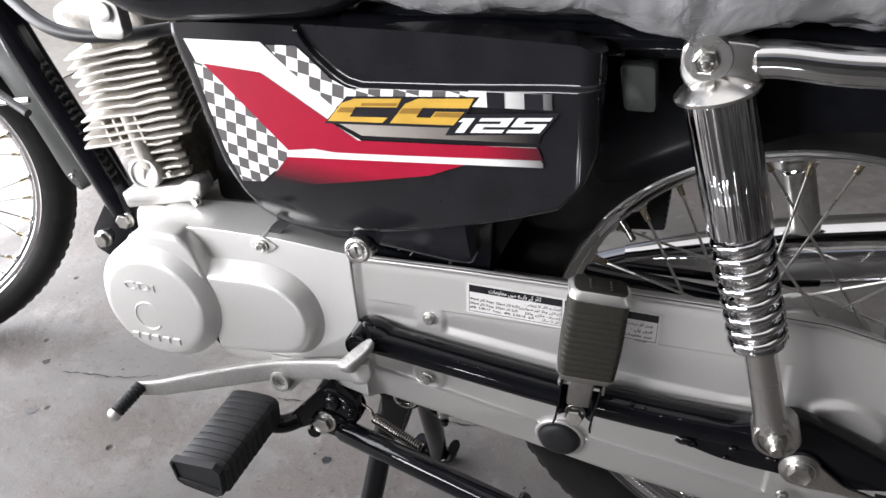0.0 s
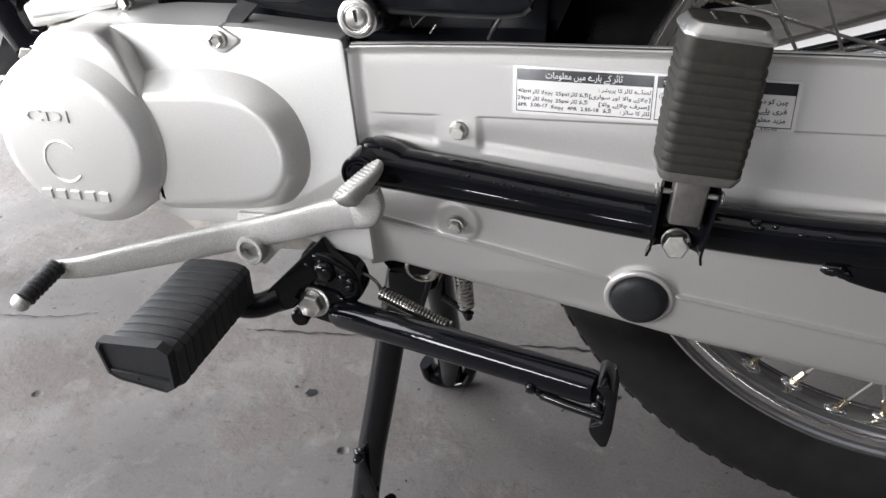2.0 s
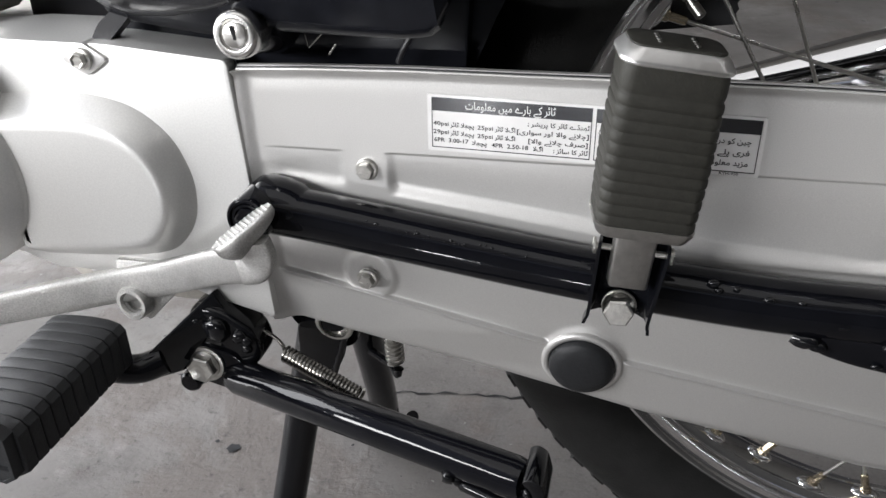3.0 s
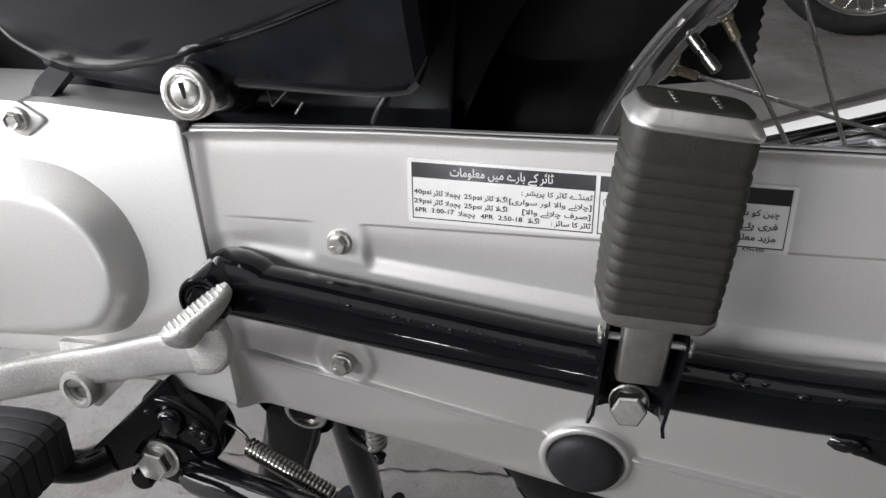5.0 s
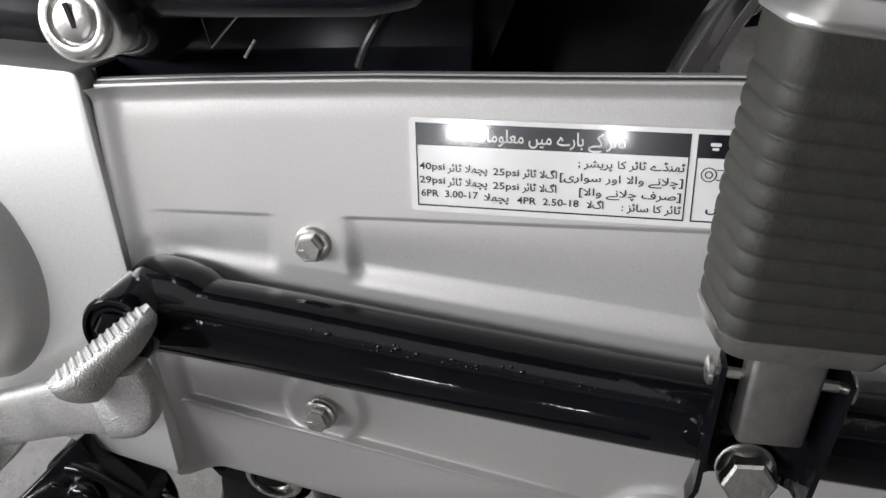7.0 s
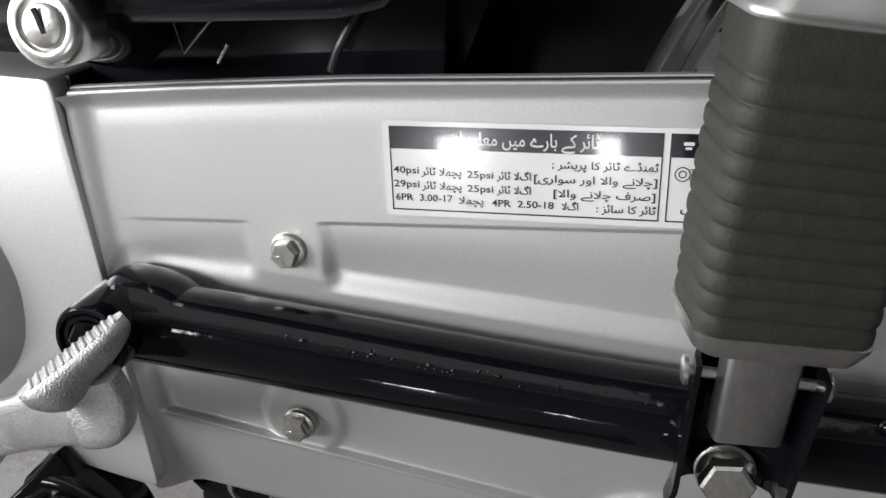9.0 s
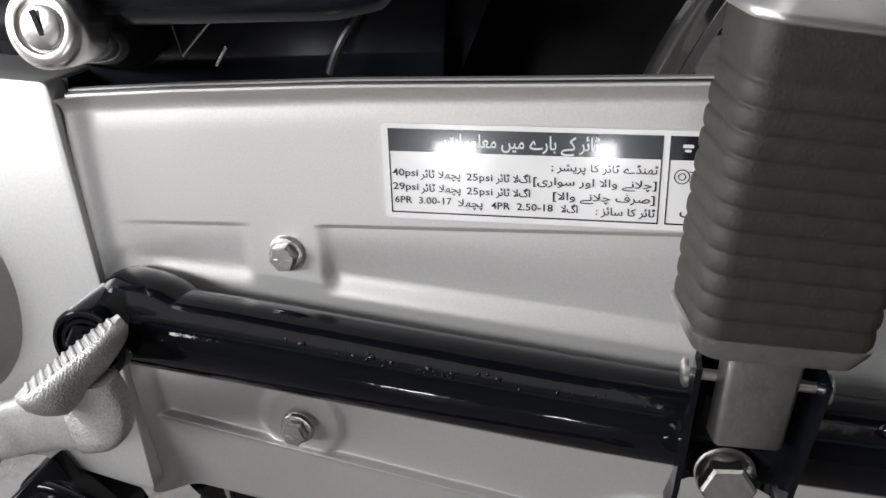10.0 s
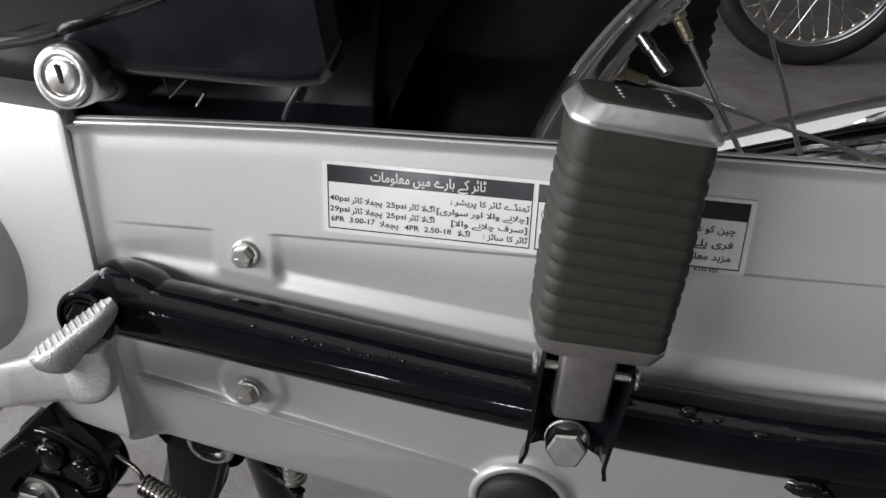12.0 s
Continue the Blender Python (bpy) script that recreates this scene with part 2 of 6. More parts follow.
def floor_material():
    m = bpy.data.materials.new("worn_concrete")
    m.use_nodes = True
    n, l = m.node_tree.nodes, m.node_tree.links
    p = n["Principled BSDF"]
    tc = n.new("ShaderNodeTexCoord")

    def noise_tex(scale, detail=5.0, rough=0.55, dist=0.0):
        t = n.new("ShaderNodeTexNoise")
        for k, v in (("Scale", scale), ("Detail", detail), ("Roughness", rough), ("Distortion", dist)):
            t.inputs[k].default_value = v
        l.new(tc.outputs["Object"], t.inputs["Vector"])
        return t.outputs["Fac"]

    def ramp(src, a, b, lo, hi):
        r = n.new("ShaderNodeMapRange")
        for k, v in (("From Min", a), ("From Max", b), ("To Min", lo), ("To Max", hi)):
            r.inputs[k].default_value = v
        l.new(src, r.inputs["Value"])
        return r.outputs[0]

    def mix(f, a, b):
        x = n.new("ShaderNodeMix")
        x.data_type = "RGBA"
        if hasattr(f, "default_value"):
            l.new(f, x.inputs[0])
        else:
            x.inputs[0].default_value = f
        for k, v in ((6, a), (7, b)):
            if isinstance(v, tuple):
                x.inputs[k].default_value = (*v, 1)
            else:
                l.new(v, x.inputs[k])
        return x.outputs[2]

    base = mix(ramp(noise_tex(2.2, 6, 0.55, 0.2), 0.36, 0.64, 0, 1), (0.099, 0.092, 0.087), (0.200, 0.191, 0.182))
    # brownish worn patches with a crusty lighter rim
    worn = noise_tex(4.2, 8, 0.68, 0.15)
    base = mix(ramp(worn, 0.50, 0.56, 0, 0.75), base, (0.130, 0.112, 0.101))
    base = mix(ramp(noise_tex(12, 8, 0.72, 0.2), 0.56, 0.66, 0, 0.5), base, (0.269, 0.257, 0.244))
    base = mix(ramp(noise_tex(6.5, 7, 0.66, 0.2), 0.57, 0.68, 0, 0.45), base, (0.054, 0.050, 0.048))
    base = mix(ramp(noise_tex(70, 4, 0.7), 0.58, 0.72, 0, 0.8), base, (0.063, 0.059, 0.055))
    base = mix(ramp(noise_tex(300, 2, 0.6), 0.35, 0.7, 0, 0.25), base, (0.210, 0.203, 0.197))
    # dark pits
    v = n.new("ShaderNodeTexVoronoi")
    v.inputs["Scale"].default_value = 11.0
    l.new(tc.outputs["Object"], v.inputs["Vector"])
    pit = ramp(v.outputs["Distance"], 0.03, 0.075, 1, 0)
    base = mix(pit, base, (0.042, 0.040, 0.038))
    l.new(base, p.inputs["Base Color"])
    p.inputs["Specular IOR Level"].default_value = 0.4
    l.new(ramp(noise_tex(2.2, 5, 0.6, 1.0), 0.35, 0.65, 0.38, 0.75), p.inputs["Roughness"])
    b1 = n.new("ShaderNodeBump")
    b1.inputs["Strength"].default_value, b1.inputs["Distance"].default_value = 0.42, 0.006
    crust = n.new("ShaderNodeMath")
    crust.operation = "MULTIPLY"
    l.new(noise_tex(48, 7, 0.7), crust.inputs[0])
    l.new(ramp(worn, 0.46, 0.60, 0.12, 1.0), crust.inputs[1])
    l.new(crust.outputs[0], b1.inputs["Height"])
    b2 = n.new("ShaderNodeBump")
    b2.inputs["Strength"].default_value, b2.inputs["Distance"].default_value, b2.invert = 0.8, 0.004, True
    l.new(pit, b2.inputs["Height"])
    l.new(b1.outputs[0], b2.inputs["Normal"])
    l.new(b2.outputs[0], p.inputs["Normal"])
    return m


CONCRETE = floor_material()


# ---- geometry helpers ----
def finish(bm, sharp=35):
    bmesh.ops.recalc_face_normals(bm, faces=bm.faces[:])
    for f in bm.faces:
        f.smooth = True
    for e in bm.edges:
        e.smooth = not (len(e.link_faces) == 2 and e.calc_face_angle(0) > radians(sharp))


def mesh_of(name, bm, mat, sharp=35):
    finish(bm, sharp)
    me = bpy.data.meshes.new(name)
    bm.to_mesh(me)
    bm.free()
    me.materials.append(mat)
    return me


def part(name, bm, mat, parent, label="", sharp=35):
    """One mesh object under a thing or a part."""
    ob = new(name, mesh_of(name, bm, mat, sharp))
    ob.parent = parent
    return tagged(ob, label)


def thing(name, label, category, at=(0, 0, 0), group=""):
    ob = new(name)
    ob.location = at
    return tagged(ob, label, category, group)


def setting(name, bm, mat, label, sharp=35):
    return tagged(new(name, mesh_of(name, bm, mat, sharp)), label, "", "", "structure")


def frame_of(axis):
    a = Vector(axis).normalized()
    u = a.orthogonal().normalized()
    return a, u, a.cross(u)


def lathe(bm, prof, origin, axis, n=32, caps=True):
    """Turns a profile of (distance along the axis, radius)."""
    a, u, v = frame_of(axis)
    o = Vector(origin)
    rings = []
    for h, r in prof:
        rings.append([bm.verts.new(o + a * h + (u * math.cos(2 * math.pi * i / n) + v * math.sin(2 * math.pi * i / n)) * max(r, 1e-5)) for i in range(n)])
    for p, q in zip(rings, rings[1:]):
        for i in range(n):
            bm.faces.new((p[i], p[(i + 1) % n], q[(i + 1) % n], q[i]))
    if caps:
        bm.faces.new(rings[0][::-1])
        bm.faces.new(rings[-1])
    return bm


def cyl(bm, a, b, r0, r1=None, n=24, soft=0.0):
    d = (Vector(b) - Vector(a)).length
    r1 = r0 if r1 is None else r1
    s = soft
    prof = [(0, r0), (d, r1)] if not s else [(0, r0 - s), (s * 0.3, r0 - s * 0.3), (s, r0), (d - s, r1), (d - s * 0.3, r1 - s * 0.3), (d, r1 - s)]
    return lathe(bm, prof, a, Vector(b) - Vector(a), n)


def smooth_path(pts, k=6):
    pts = [Vector(p) for p in pts]
    out = []
    for i in range(len(pts) - 1):
        p0, p1, p2, p3 = pts[max(i - 1, 0)], pts[i], pts[i + 1], pts[min(i + 2, len(pts) - 1)]
        for j in range(k):
            t = j / k
            out.append(0.5 * (2 * p1 + (p2 - p0) * t + (2 * p0 - 5 * p1 + 4 * p2 - p3) * t * t + (3 * p1 - p0 - 3 * p2 + p3) * t ** 3))
    return out + [pts[-1]]


def sweep(bm, pts, r, n=14, flat=1.0, ref=(0, 1, 0), caps=True, square=1.0):
    """A tube along points; flat squeezes it across ref; r may be a list."""
    pts = [Vector(p) for p in pts]
    rings = []
    for i, p in enumerate(pts):
        d = (pts[min(i + 1, len(pts) - 1)] - pts[max(i - 1, 0)]).normalized()
        u = Vector(ref) - d * d.dot(Vector(ref))
        u = u.normalized() if u.length > 1e-4 else d.orthogonal().normalized()
        v = d.cross(u)
        rr = r[i] if isinstance(r, (list, tuple)) else r
        ring = []
        for k in range(n):
            c, s = math.cos(2 * math.pi * k / n), math.sin(2 * math.pi * k / n)
            c, s = math.copysign(abs(c) ** square, c), math.copysign(abs(s) ** square, s)
            ring.append(bm.verts.new(p + (u * c * flat + v * s) * rr))
        rings.append(ring)
    for p, q in zip(rings, rings[1:]):
        for i in range(n):
            bm.faces.new((p[i], p[(i + 1) % n], q[(i + 1) % n], q[i]))
    if caps:
        bm.faces.new(rings[0][::-1])
        bm.faces.new(rings[-1])
    return bm


def coil(bm, a, b, R, r, turns, n=8, per=18, tight=0.0):
    ax, u, v = frame_of(Vector(b) - Vector(a))
    L = (Vector(b) - Vector(a)).length
    N = int(turns * per)
    pts = []
    for i in range(N + 1):
        t = i / N
        s = t + tight * math.sin(2 * math.pi * t) / (2 * math.pi)
        pts.append(Vector(a) + ax * L * s + (u * math.cos(turns * 2 * math.pi * t) + v * math.sin(turns * 2 * math.pi * t)) * R)
    return sweep(bm, pts, r, n, ref=tuple(ax))


def prism(bm, poly, y0, y1):
    """A polygon of (x, z) from y0 to y1."""
    f = [bm.verts.new((x, y0, z)) for x, z in poly]
    g = [bm.verts.new((x, y1, z)) for x, z in poly]
    bm.faces.new(f)
    bm.faces.new(g[::-1])
    k = len(poly)
    for i in range(k):
        bm.faces.new((f[i], g[i], g[(i + 1) % k], f[(i + 1) % k]))
    return bm


def stepped(bm, poly, rows):
    """A polygon of (x, z) drawn in step by step towards the viewer's side; rows: y, inset."""
    P = [Vector(p) for p in poly]
    k = len(P)
    turn = sum(P[i - 1].x * P[i].y - P[i].x * P[i - 1].y for i in range(k))
    ways = []
    for i in range(k):
        d = (P[(i + 1) % k] - P[i - 1]).normalized()
        ways.append(Vector((-d.y, d.x)) * (1 if turn > 0 else -1))
    rings = [[bm.verts.new((p.x + w.x * q, y, p.y + w.y * q)) for p, w in zip(P, ways)] for y, q in rows]
    for a, b in zip(rings, rings[1:]):
        for i in range(k):
            bm.faces.new((a[i], a[(i + 1) % k], b[(i + 1) % k], b[i]))
    bm.faces.new(rings[-1])
    return bm


def box(bm, lo, hi):
    return prism(bm, [(lo[0], lo[2]), (hi[0], lo[2]), (hi[0], hi[2]), (lo[0], hi[2])], lo[1], hi[1])


def bevel(bm, w, seg=2, ang=30):
    bmesh.ops.recalc_face_normals(bm, faces=bm.faces[:])
    ed = [e for e in bm.edges if len(e.link_faces) == 2 and e.calc_face_angle(0) > radians(ang)]
    bmesh.ops.bevel(bm, geom=ed, offset=w, segments=seg, profile=0.5, affect="EDGES", clamp_overlap=True)
    return bm


def moved(bm, m):
    bmesh.ops.transform(bm, matrix=m, verts=bm.verts[:])
    return bm


def rounded(poly, r=0.01, k=4):
    """Rounds the corners of a polygon of (x, z)."""
    out = []
    P = [Vector(p) for p in poly]
    for i, p in enumerate(P):
        a, b = P[i - 1] - p, P[(i + 1) % len(P)] - p
        ra = min(r, a.length * 0.45, b.length * 0.45)
        s, e = p + a.normalized() * ra, p + b.normalized() * ra
        for j in range(k + 1):
            t = j / k
            out.append(tuple(s * (1 - t) ** 2 + p * 2 * t * (1 - t) + e * t * t))
    return out


def lerp(x, table):
    """Straight pieces between the points of a table of (x, value)."""
    if x <= table[0][0]:
        return table[0][1]
    for (a, p), (b, q) in zip(table, table[1:]):
        if x <= b:
            return p + (q - p) * (x - a) / (b - a)
    return table[-1][1]


def sstep(a, b, x):
    t = min(1, max(0, (x - a) / (b - a)))
    return t * t * (3 - 2 * t)


def hex_bolt(parent, at, axis, flange, across, height, mat=STEEL, name="bolt", label="", turn=0.0, dish=True):
    """Hexagon bolt with washer flange; axis points out of the surface."""
    a, u, v = frame_of(axis)
    bm = bmesh.new()
    lathe(bm, [(0, flange), (height * 0.15, flange), (height * 0.3, flange * 0.9), (height * 0.38, across * 1.0)], at, axis, 28)
    R = across / math.cos(math.pi / 6)
    o = Vector(at)
    rings = []
    for h, k in ((0.3, 1.0), (0.9, 1.0), (1.0, 0.88)):
        rings.append([bm.verts.new(o + a * height * h + (u * math.cos(i * math.pi / 3 + turn) + v * math.sin(i * math.pi / 3 + turn)) * R * k) for i in range(6)])
    for p, q in zip(rings, rings[1:]):
        for i in range(6):
            bm.faces.new((p[i], p[(i + 1) % 6], q[(i + 1) % 6], q[i]))
    if dish:
        c = [bm.verts.new(o + a * height * 0.86 + (u * math.cos(i * math.pi / 3 + turn) + v * math.sin(i * math.pi / 3 + turn)) * R * 0.6) for i in range(6)]
        for i in range(6):
            bm.faces.new((rings[-1][i], rings[-1][(i + 1) % 6], c[(i + 1) % 6], c[i]))
        bm.faces.new(c)
    else:
        bm.faces.new(rings[-1])
    return part(name, bm, mat, parent, label, 25)


def text_on(parent, body, at, height, mat, name="lettering", label="", width=0.0, depth=0.00012, shear=0.0, align="LEFT", tilt=0.0, bold=0.0):
    """Built-in font, lying in the plane that faces -y; height is that of a capital."""
    c = bpy.data.curves.new(name, "FONT")
    c.body, c.size, c.extrude, c.shear, c.align_x, c.resolution_u = body, height / 0.73, depth, shear, align, 2
    c.offset = bold
    tmp = new("tmp", c)
    bpy.context.view_layer.update()
    me = bpy.data.meshes.new_from_object(tmp.evaluated_get(bpy.context.evaluated_depsgraph_get()))
    bpy.data.objects.remove(tmp)
    xs = [v.co.x for v in me.vertices]
    k = width / (max(xs) - min(xs)) if width else 1.0
    me.materials.clear()
    me.materials.append(mat)
    me.transform(pose(*at, 90, 0, 0) @ Matrix.Rotation(radians(tilt), 4, "Z") @ Matrix.Diagonal((k, 1, 1, 1)))
    me.name = name
    ob = new(name, me)
    ob.parent = parent
    return tagged(ob, label)


# ---- the shed ----
def build_shed():
    bm = bmesh.new()
    box(bm, (-60, -60, -0.2), (60, 60, 0.0))
    setting("floor", bm, CONCRETE, "worn grey concrete floor with pits and cracks")
    bm = bmesh.new()
    box(bm, (-1.7, -3.3, 3.0), (5.0, -2.21, 3.2))
    box(bm, (-1.7, 1.91, 3.0), (5.0, 5.2, 3.2))
    box(bm, (1.31, -2.20, 3.0), (5.0, 1.90, 3.2))
    box(bm, (-1.7, -2.3, 3.21), (1.5, 2.0, 3.23))
    setting("ceiling", bm, WALL, "plain plastered ceiling slab with a light roof sheet")
    bm = bmesh.new()
    box(bm, (-60, -60, -0.1), (-1.75, 60, 0.004))
    setting("pavement", bm, YARD, "pale dusty paving outside the shed")
    # back and side walls stay unseen; their darkened colour dims the reflections
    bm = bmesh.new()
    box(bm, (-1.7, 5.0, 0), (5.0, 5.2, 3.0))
    setting("wall_north", bm, WALL_HALF_SHADED, "unseen plastered back wall, colour darkened to dim reflections")
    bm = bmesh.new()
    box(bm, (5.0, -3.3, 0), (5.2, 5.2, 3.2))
    setting("wall_east", bm, WALL_HALF_SHADED, "unseen plastered side wall, colour darkened to dim reflections")
    # unseen low wall, added to block front light and darken reflections
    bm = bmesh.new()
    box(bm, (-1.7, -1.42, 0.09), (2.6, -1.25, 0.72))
    # foot of the wall, with gaps left for the two added lamps
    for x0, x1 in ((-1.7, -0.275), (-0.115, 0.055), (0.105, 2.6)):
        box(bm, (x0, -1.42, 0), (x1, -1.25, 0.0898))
    setting("shade_wall_low", bm, WALL_SHADED, "unseen low wall added to shade the floor and darken reflections")
    bm = bmesh.new()
    box(bm, (2.6, -3.5, 0), (5.2, -3.3, 3.2))
    box(bm, (-1.7, -3.5, 2.85), (2.6, -3.3, 3.2))
    # unseen far wall, added only as something dark to reflect
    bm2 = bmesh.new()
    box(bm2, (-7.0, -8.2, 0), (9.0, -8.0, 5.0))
    setting("shade_wall_far", bm2, WALL_SHADED, "unseen dark wall added to darken reflections from the front")
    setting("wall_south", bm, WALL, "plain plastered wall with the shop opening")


build_shed()


def floor_crack(pts, w, name):
    """A jagged narrow crack line, as a shallow dark strip on the floor."""
    bm = bmesh.new()
    rng = random.Random(len(pts) + int(w * 1e5))
    P = []
    for (x0, y0), (x1, y1) in zip(pts, pts[1:]):
        k = max(2, int(math.dist((x0, y0), (x1, y1)) / 0.008))
        for i in range(k):
            t = i / k
            P.append((x0 + (x1 - x0) * t, y0 + (y1 - y0) * t + rng.uniform(-0.0025, 0.0025)))
    prev = None
    for x, y in P:
        ww = w * rng.choice((0.15, 0.5, 0.8, 1.0, 1.3))
        a, b = bm.verts.new((x, y - ww, 0.0012)), bm.verts.new((x, y + ww, 0.0012))
        if prev:
            bm.faces.new((prev[0], a, b, prev[1]))
        prev = (a, b)
    return setting(name, bm, SATIN, "dark jagged crack in the concrete")


floor_crack([(-0.095, 0.204), (-0.05, 0.212), (-0.013, 0.217), (0.05, 0.222), (0.2, 0.228)], 0.0016, "crack_1")
floor_crack([(-0.36, 0.186), (-0.28, 0.194), (-0.2, 0.203)], 0.0012, "crack_2")
floor_crack([(-0.74, 0.15), (-0.63, 0.164), (-0.57, 0.187)], 0.0012, "crack_3")


def floor_pit(x, y, r, name):
    bm = bmesh.new()
    rng = random.Random(int(x * 1000))
    c = bm.verts.new((x, y, 0.0012))
    ring = [bm.verts.new((x + r * rng.uniform(0.6, 1.2) * math.cos(a), y + r * rng.uniform(0.6, 1.2) * math.sin(a), 0.0012)) for a in [i * math.pi / 6 for i in range(12)]]
    for i in range(12):
        bm.faces.new((c, ring[i], ring[(i + 1) % 12]))
    setting(name, bm, SATIN, "small dark pit in the concrete floor")


floor_pit(-0.231, 0.086, 0.007, "pit_1")
floor_pit(-0.251, 0.092, 0.0025, "pit_2")
floor_pit(-0.784, 0.166, 0.008, "pit_3")
floor_pit(-0.721, 0.057, 0.010, "pit_4")


def floor_chips():
    """Peeled flecks, dark and pale, on the rough part of the floor."""
    rng = random.Random(77)
    for name, mat, count, label in (("floor_chips", SATIN, 150, "scattered small dark pits in the peeling concrete"), ("floor_flakes", YARD, 130, "scattered small pale flakes of peeling concrete")):
        bm = bmesh.new()
        for _ in range(count):
            x, y = rng.uniform(-0.95, -0.30), rng.uniform(0.16, 0.75)
            if rng.random() < 0.22:
                x, y = rng.uniform(-0.15, 0.35), rng.uniform(-0.05, 0.45)
            r = rng.choice((0.0012, 0.0016, 0.002, 0.003)) * rng.uniform(0.7, 1.4)
            turn, flat = rng.uniform(0, 3), rng.uniform(0.3, 0.9)
            ring = []
            for k in range(8):
                a, q = k * math.pi / 4, r * rng.uniform(0.55, 1.25)
                u, v = q * math.cos(a), q * flat * math.sin(a)
                ring.append(bm.verts.new((x + u * math.cos(turn) - v * math.sin(turn), y + u * math.sin(turn) + v * math.cos(turn), 0.0010)))
            bm.faces.new(ring)
        tagged(new(name, mesh_of(name, bm, mat)), label, "", "", "stuff")


floor_chips()

# ---- the motorcycle ----
bike = thing("motorcycle", "new black motorcycle with silver engine covers standing on its centre stand", "motorcycle")


# engine: left crankcase cover with round generator housing
def build_engine_cover():
    bm = bmesh.new()
    outline = [(-0.300, 0.462), (-0.226, 0.468), (-0.150, 0.467), (-0.0752, 0.4600), (-0.0727, 0.389), (-0.0695, 0.2895),
               (-0.112, 0.3005), (-0.150, 0.314), (-0.225, 0.312), (-0.262, 0.325), (-0.335, 0.36), (-0.345, 0.41), (-0.325, 0.445)]
    prism(bm, rounded(outline, 0.0035, 3), -0.079, -0.02)
    bevel(bm, 0.0030, 3)
    cover = part("crankcase_cover", bm, SILVER, bike, "silver painted left crankcase cover")
    # flat oval dome over the sprocket
    bm = bmesh.new()
    dome = [(-0.245, 0.434), (-0.170, 0.4375), (-0.140, 0.431), (-0.118, 0.413), (-0.108, 0.385), (-0.112, 0.356), (-0.130, 0.334), (-0.160, 0.327), (-0.245, 0.321)]
    stepped(bm, rounded(dome, 0.02, 6), [(-0.070, 0), (-0.0785, 0.0), (-0.0800, 0.0007), (-0.0935, 0.0112), (-0.0955, 0.0132), (-0.0963, 0.0158), (-0.0965, 0.019)])
    part("sprocket_dome", bm, SILVER, cover)
    # hump above the generator
    bm = bmesh.new()
    prism(bm, rounded([(-0.306, 0.455), (-0.294, 0.466), (-0.250, 0.467), (-0.235, 0.452), (-0.222, 0.41), (-0.25, 0.38), (-0.31, 0.40)], 0.006, 3), -0.100, -0.07)
    bevel(bm, 0.005, 3, 45)
    part("wiring_hump", bm, SILVER, cover)
    bm = bmesh.new()
    lathe(bm, [(0, 0.0700), (0.020, 0.0690), (0.0228, 0.0683), (0.0246, 0.0668), (0.0336, 0.0582), (0.0354, 0.0556), (0.0362, 0.050), (0.0365, 0.0)], (-0.2855, -0.076, 0.3850), (0, -1, 0), 80, False)
    disc = part("generator_cover", bm, SILVER, bike, "round silver generator cover with raised marks", 60)
    face = -0.1121
    text_on(disc, "CDI", (-0.316, face, 0.4045), 0.0095, SILVER, "raised_lettering", "", 0.036, 0.0013)
    bm = bmesh.new()
    pts = [Vector((-0.294 + 0.0155 * math.cos(a), face, 0.373 + 0.0165 * math.sin(a))) for a in [radians(40 + 280 * i / 24) for i in range(25)]]
    sweep(bm, pts, 0.0013, 8)
    part("raised_emblem", bm, SILVER, disc)
    for i in range(5):
        bm = bmesh.new()
        x = -0.3205 + i * 0.0125
        box(bm, (x, face - 0.0016, 0.3415), (x + 0.0085, face + 0.001, 0.3495))
        bevel(bm, 0.0006, 1)
        part("raised_bar", bm, SILVER, disc)
    # black rubber gasket line at the rear edge
    bm = bmesh.new()
    prism(bm, [(-0.0770, 0.4595), (-0.0737, 0.4595), (-0.0683, 0.292), (-0.072, 0.290)], -0.0700, -0.05)
    part("gasket", bm, SATIN, cover)
    # bolt lug at the top
    bm = bmesh.new()
    prism(bm, rounded([(-0.1805, 0.4585), (-0.1645, 0.4690), (-0.1485, 0.4585), (-0.1645, 0.4480)], 0.004, 3), -0.0815, -0.066)
    bevel(bm, 0.0012)
    part("bolt_lug", bm, SILVER, cover)
    hex_bolt(cover, (-0.1645, -0.082, 0.459), (0, -1, 0), 0.0066, 0.0042, 0.006)
    bm = bmesh.new()
    prism(bm, rounded([(-0.168, 0.462), (-0.155, 0.464), (-0.135, 0.482), (-0.142, 0.488), (-0.158, 0.476)], 0.003, 3), -0.070, -0.060)
    part("cable_tab", bm, SATIN, cover)
    # engine block behind
    bm = bmesh.new()
    prism(bm, rounded([(-0.36, 0.45), (-0.09, 0.455), (-0.09, 0.33), (-0.15, 0.285), (-0.33, 0.28), (-0.37, 0.34)], 0.02, 3), -0.02, 0.11)
    bevel(bm, 0.006, 2)
    block = part("crankcase", bm, FIN, bike, "cast alloy crankcase")
    bm = bmesh.new()
    prism(bm, rounded([(-0.28, 0.30), (-0.11, 0.305), (-0.115, 0.275), (-0.15, 0.262), (-0.24, 0.262)], 0.01, 3), -0.03, 0.07)
    bevel(bm, 0.004)
    part("sump", bm, FIN, block)
    lug = bmesh.new()
    prism(lug, rounded([(-0.215, 0.318), (-0.165, 0.318), (-0.17, 0.297), (-0.192, 0.292), (-0.205, 0.30)], 0.004, 3), -0.07, -0.045)
    bevel(lug, 0.002)
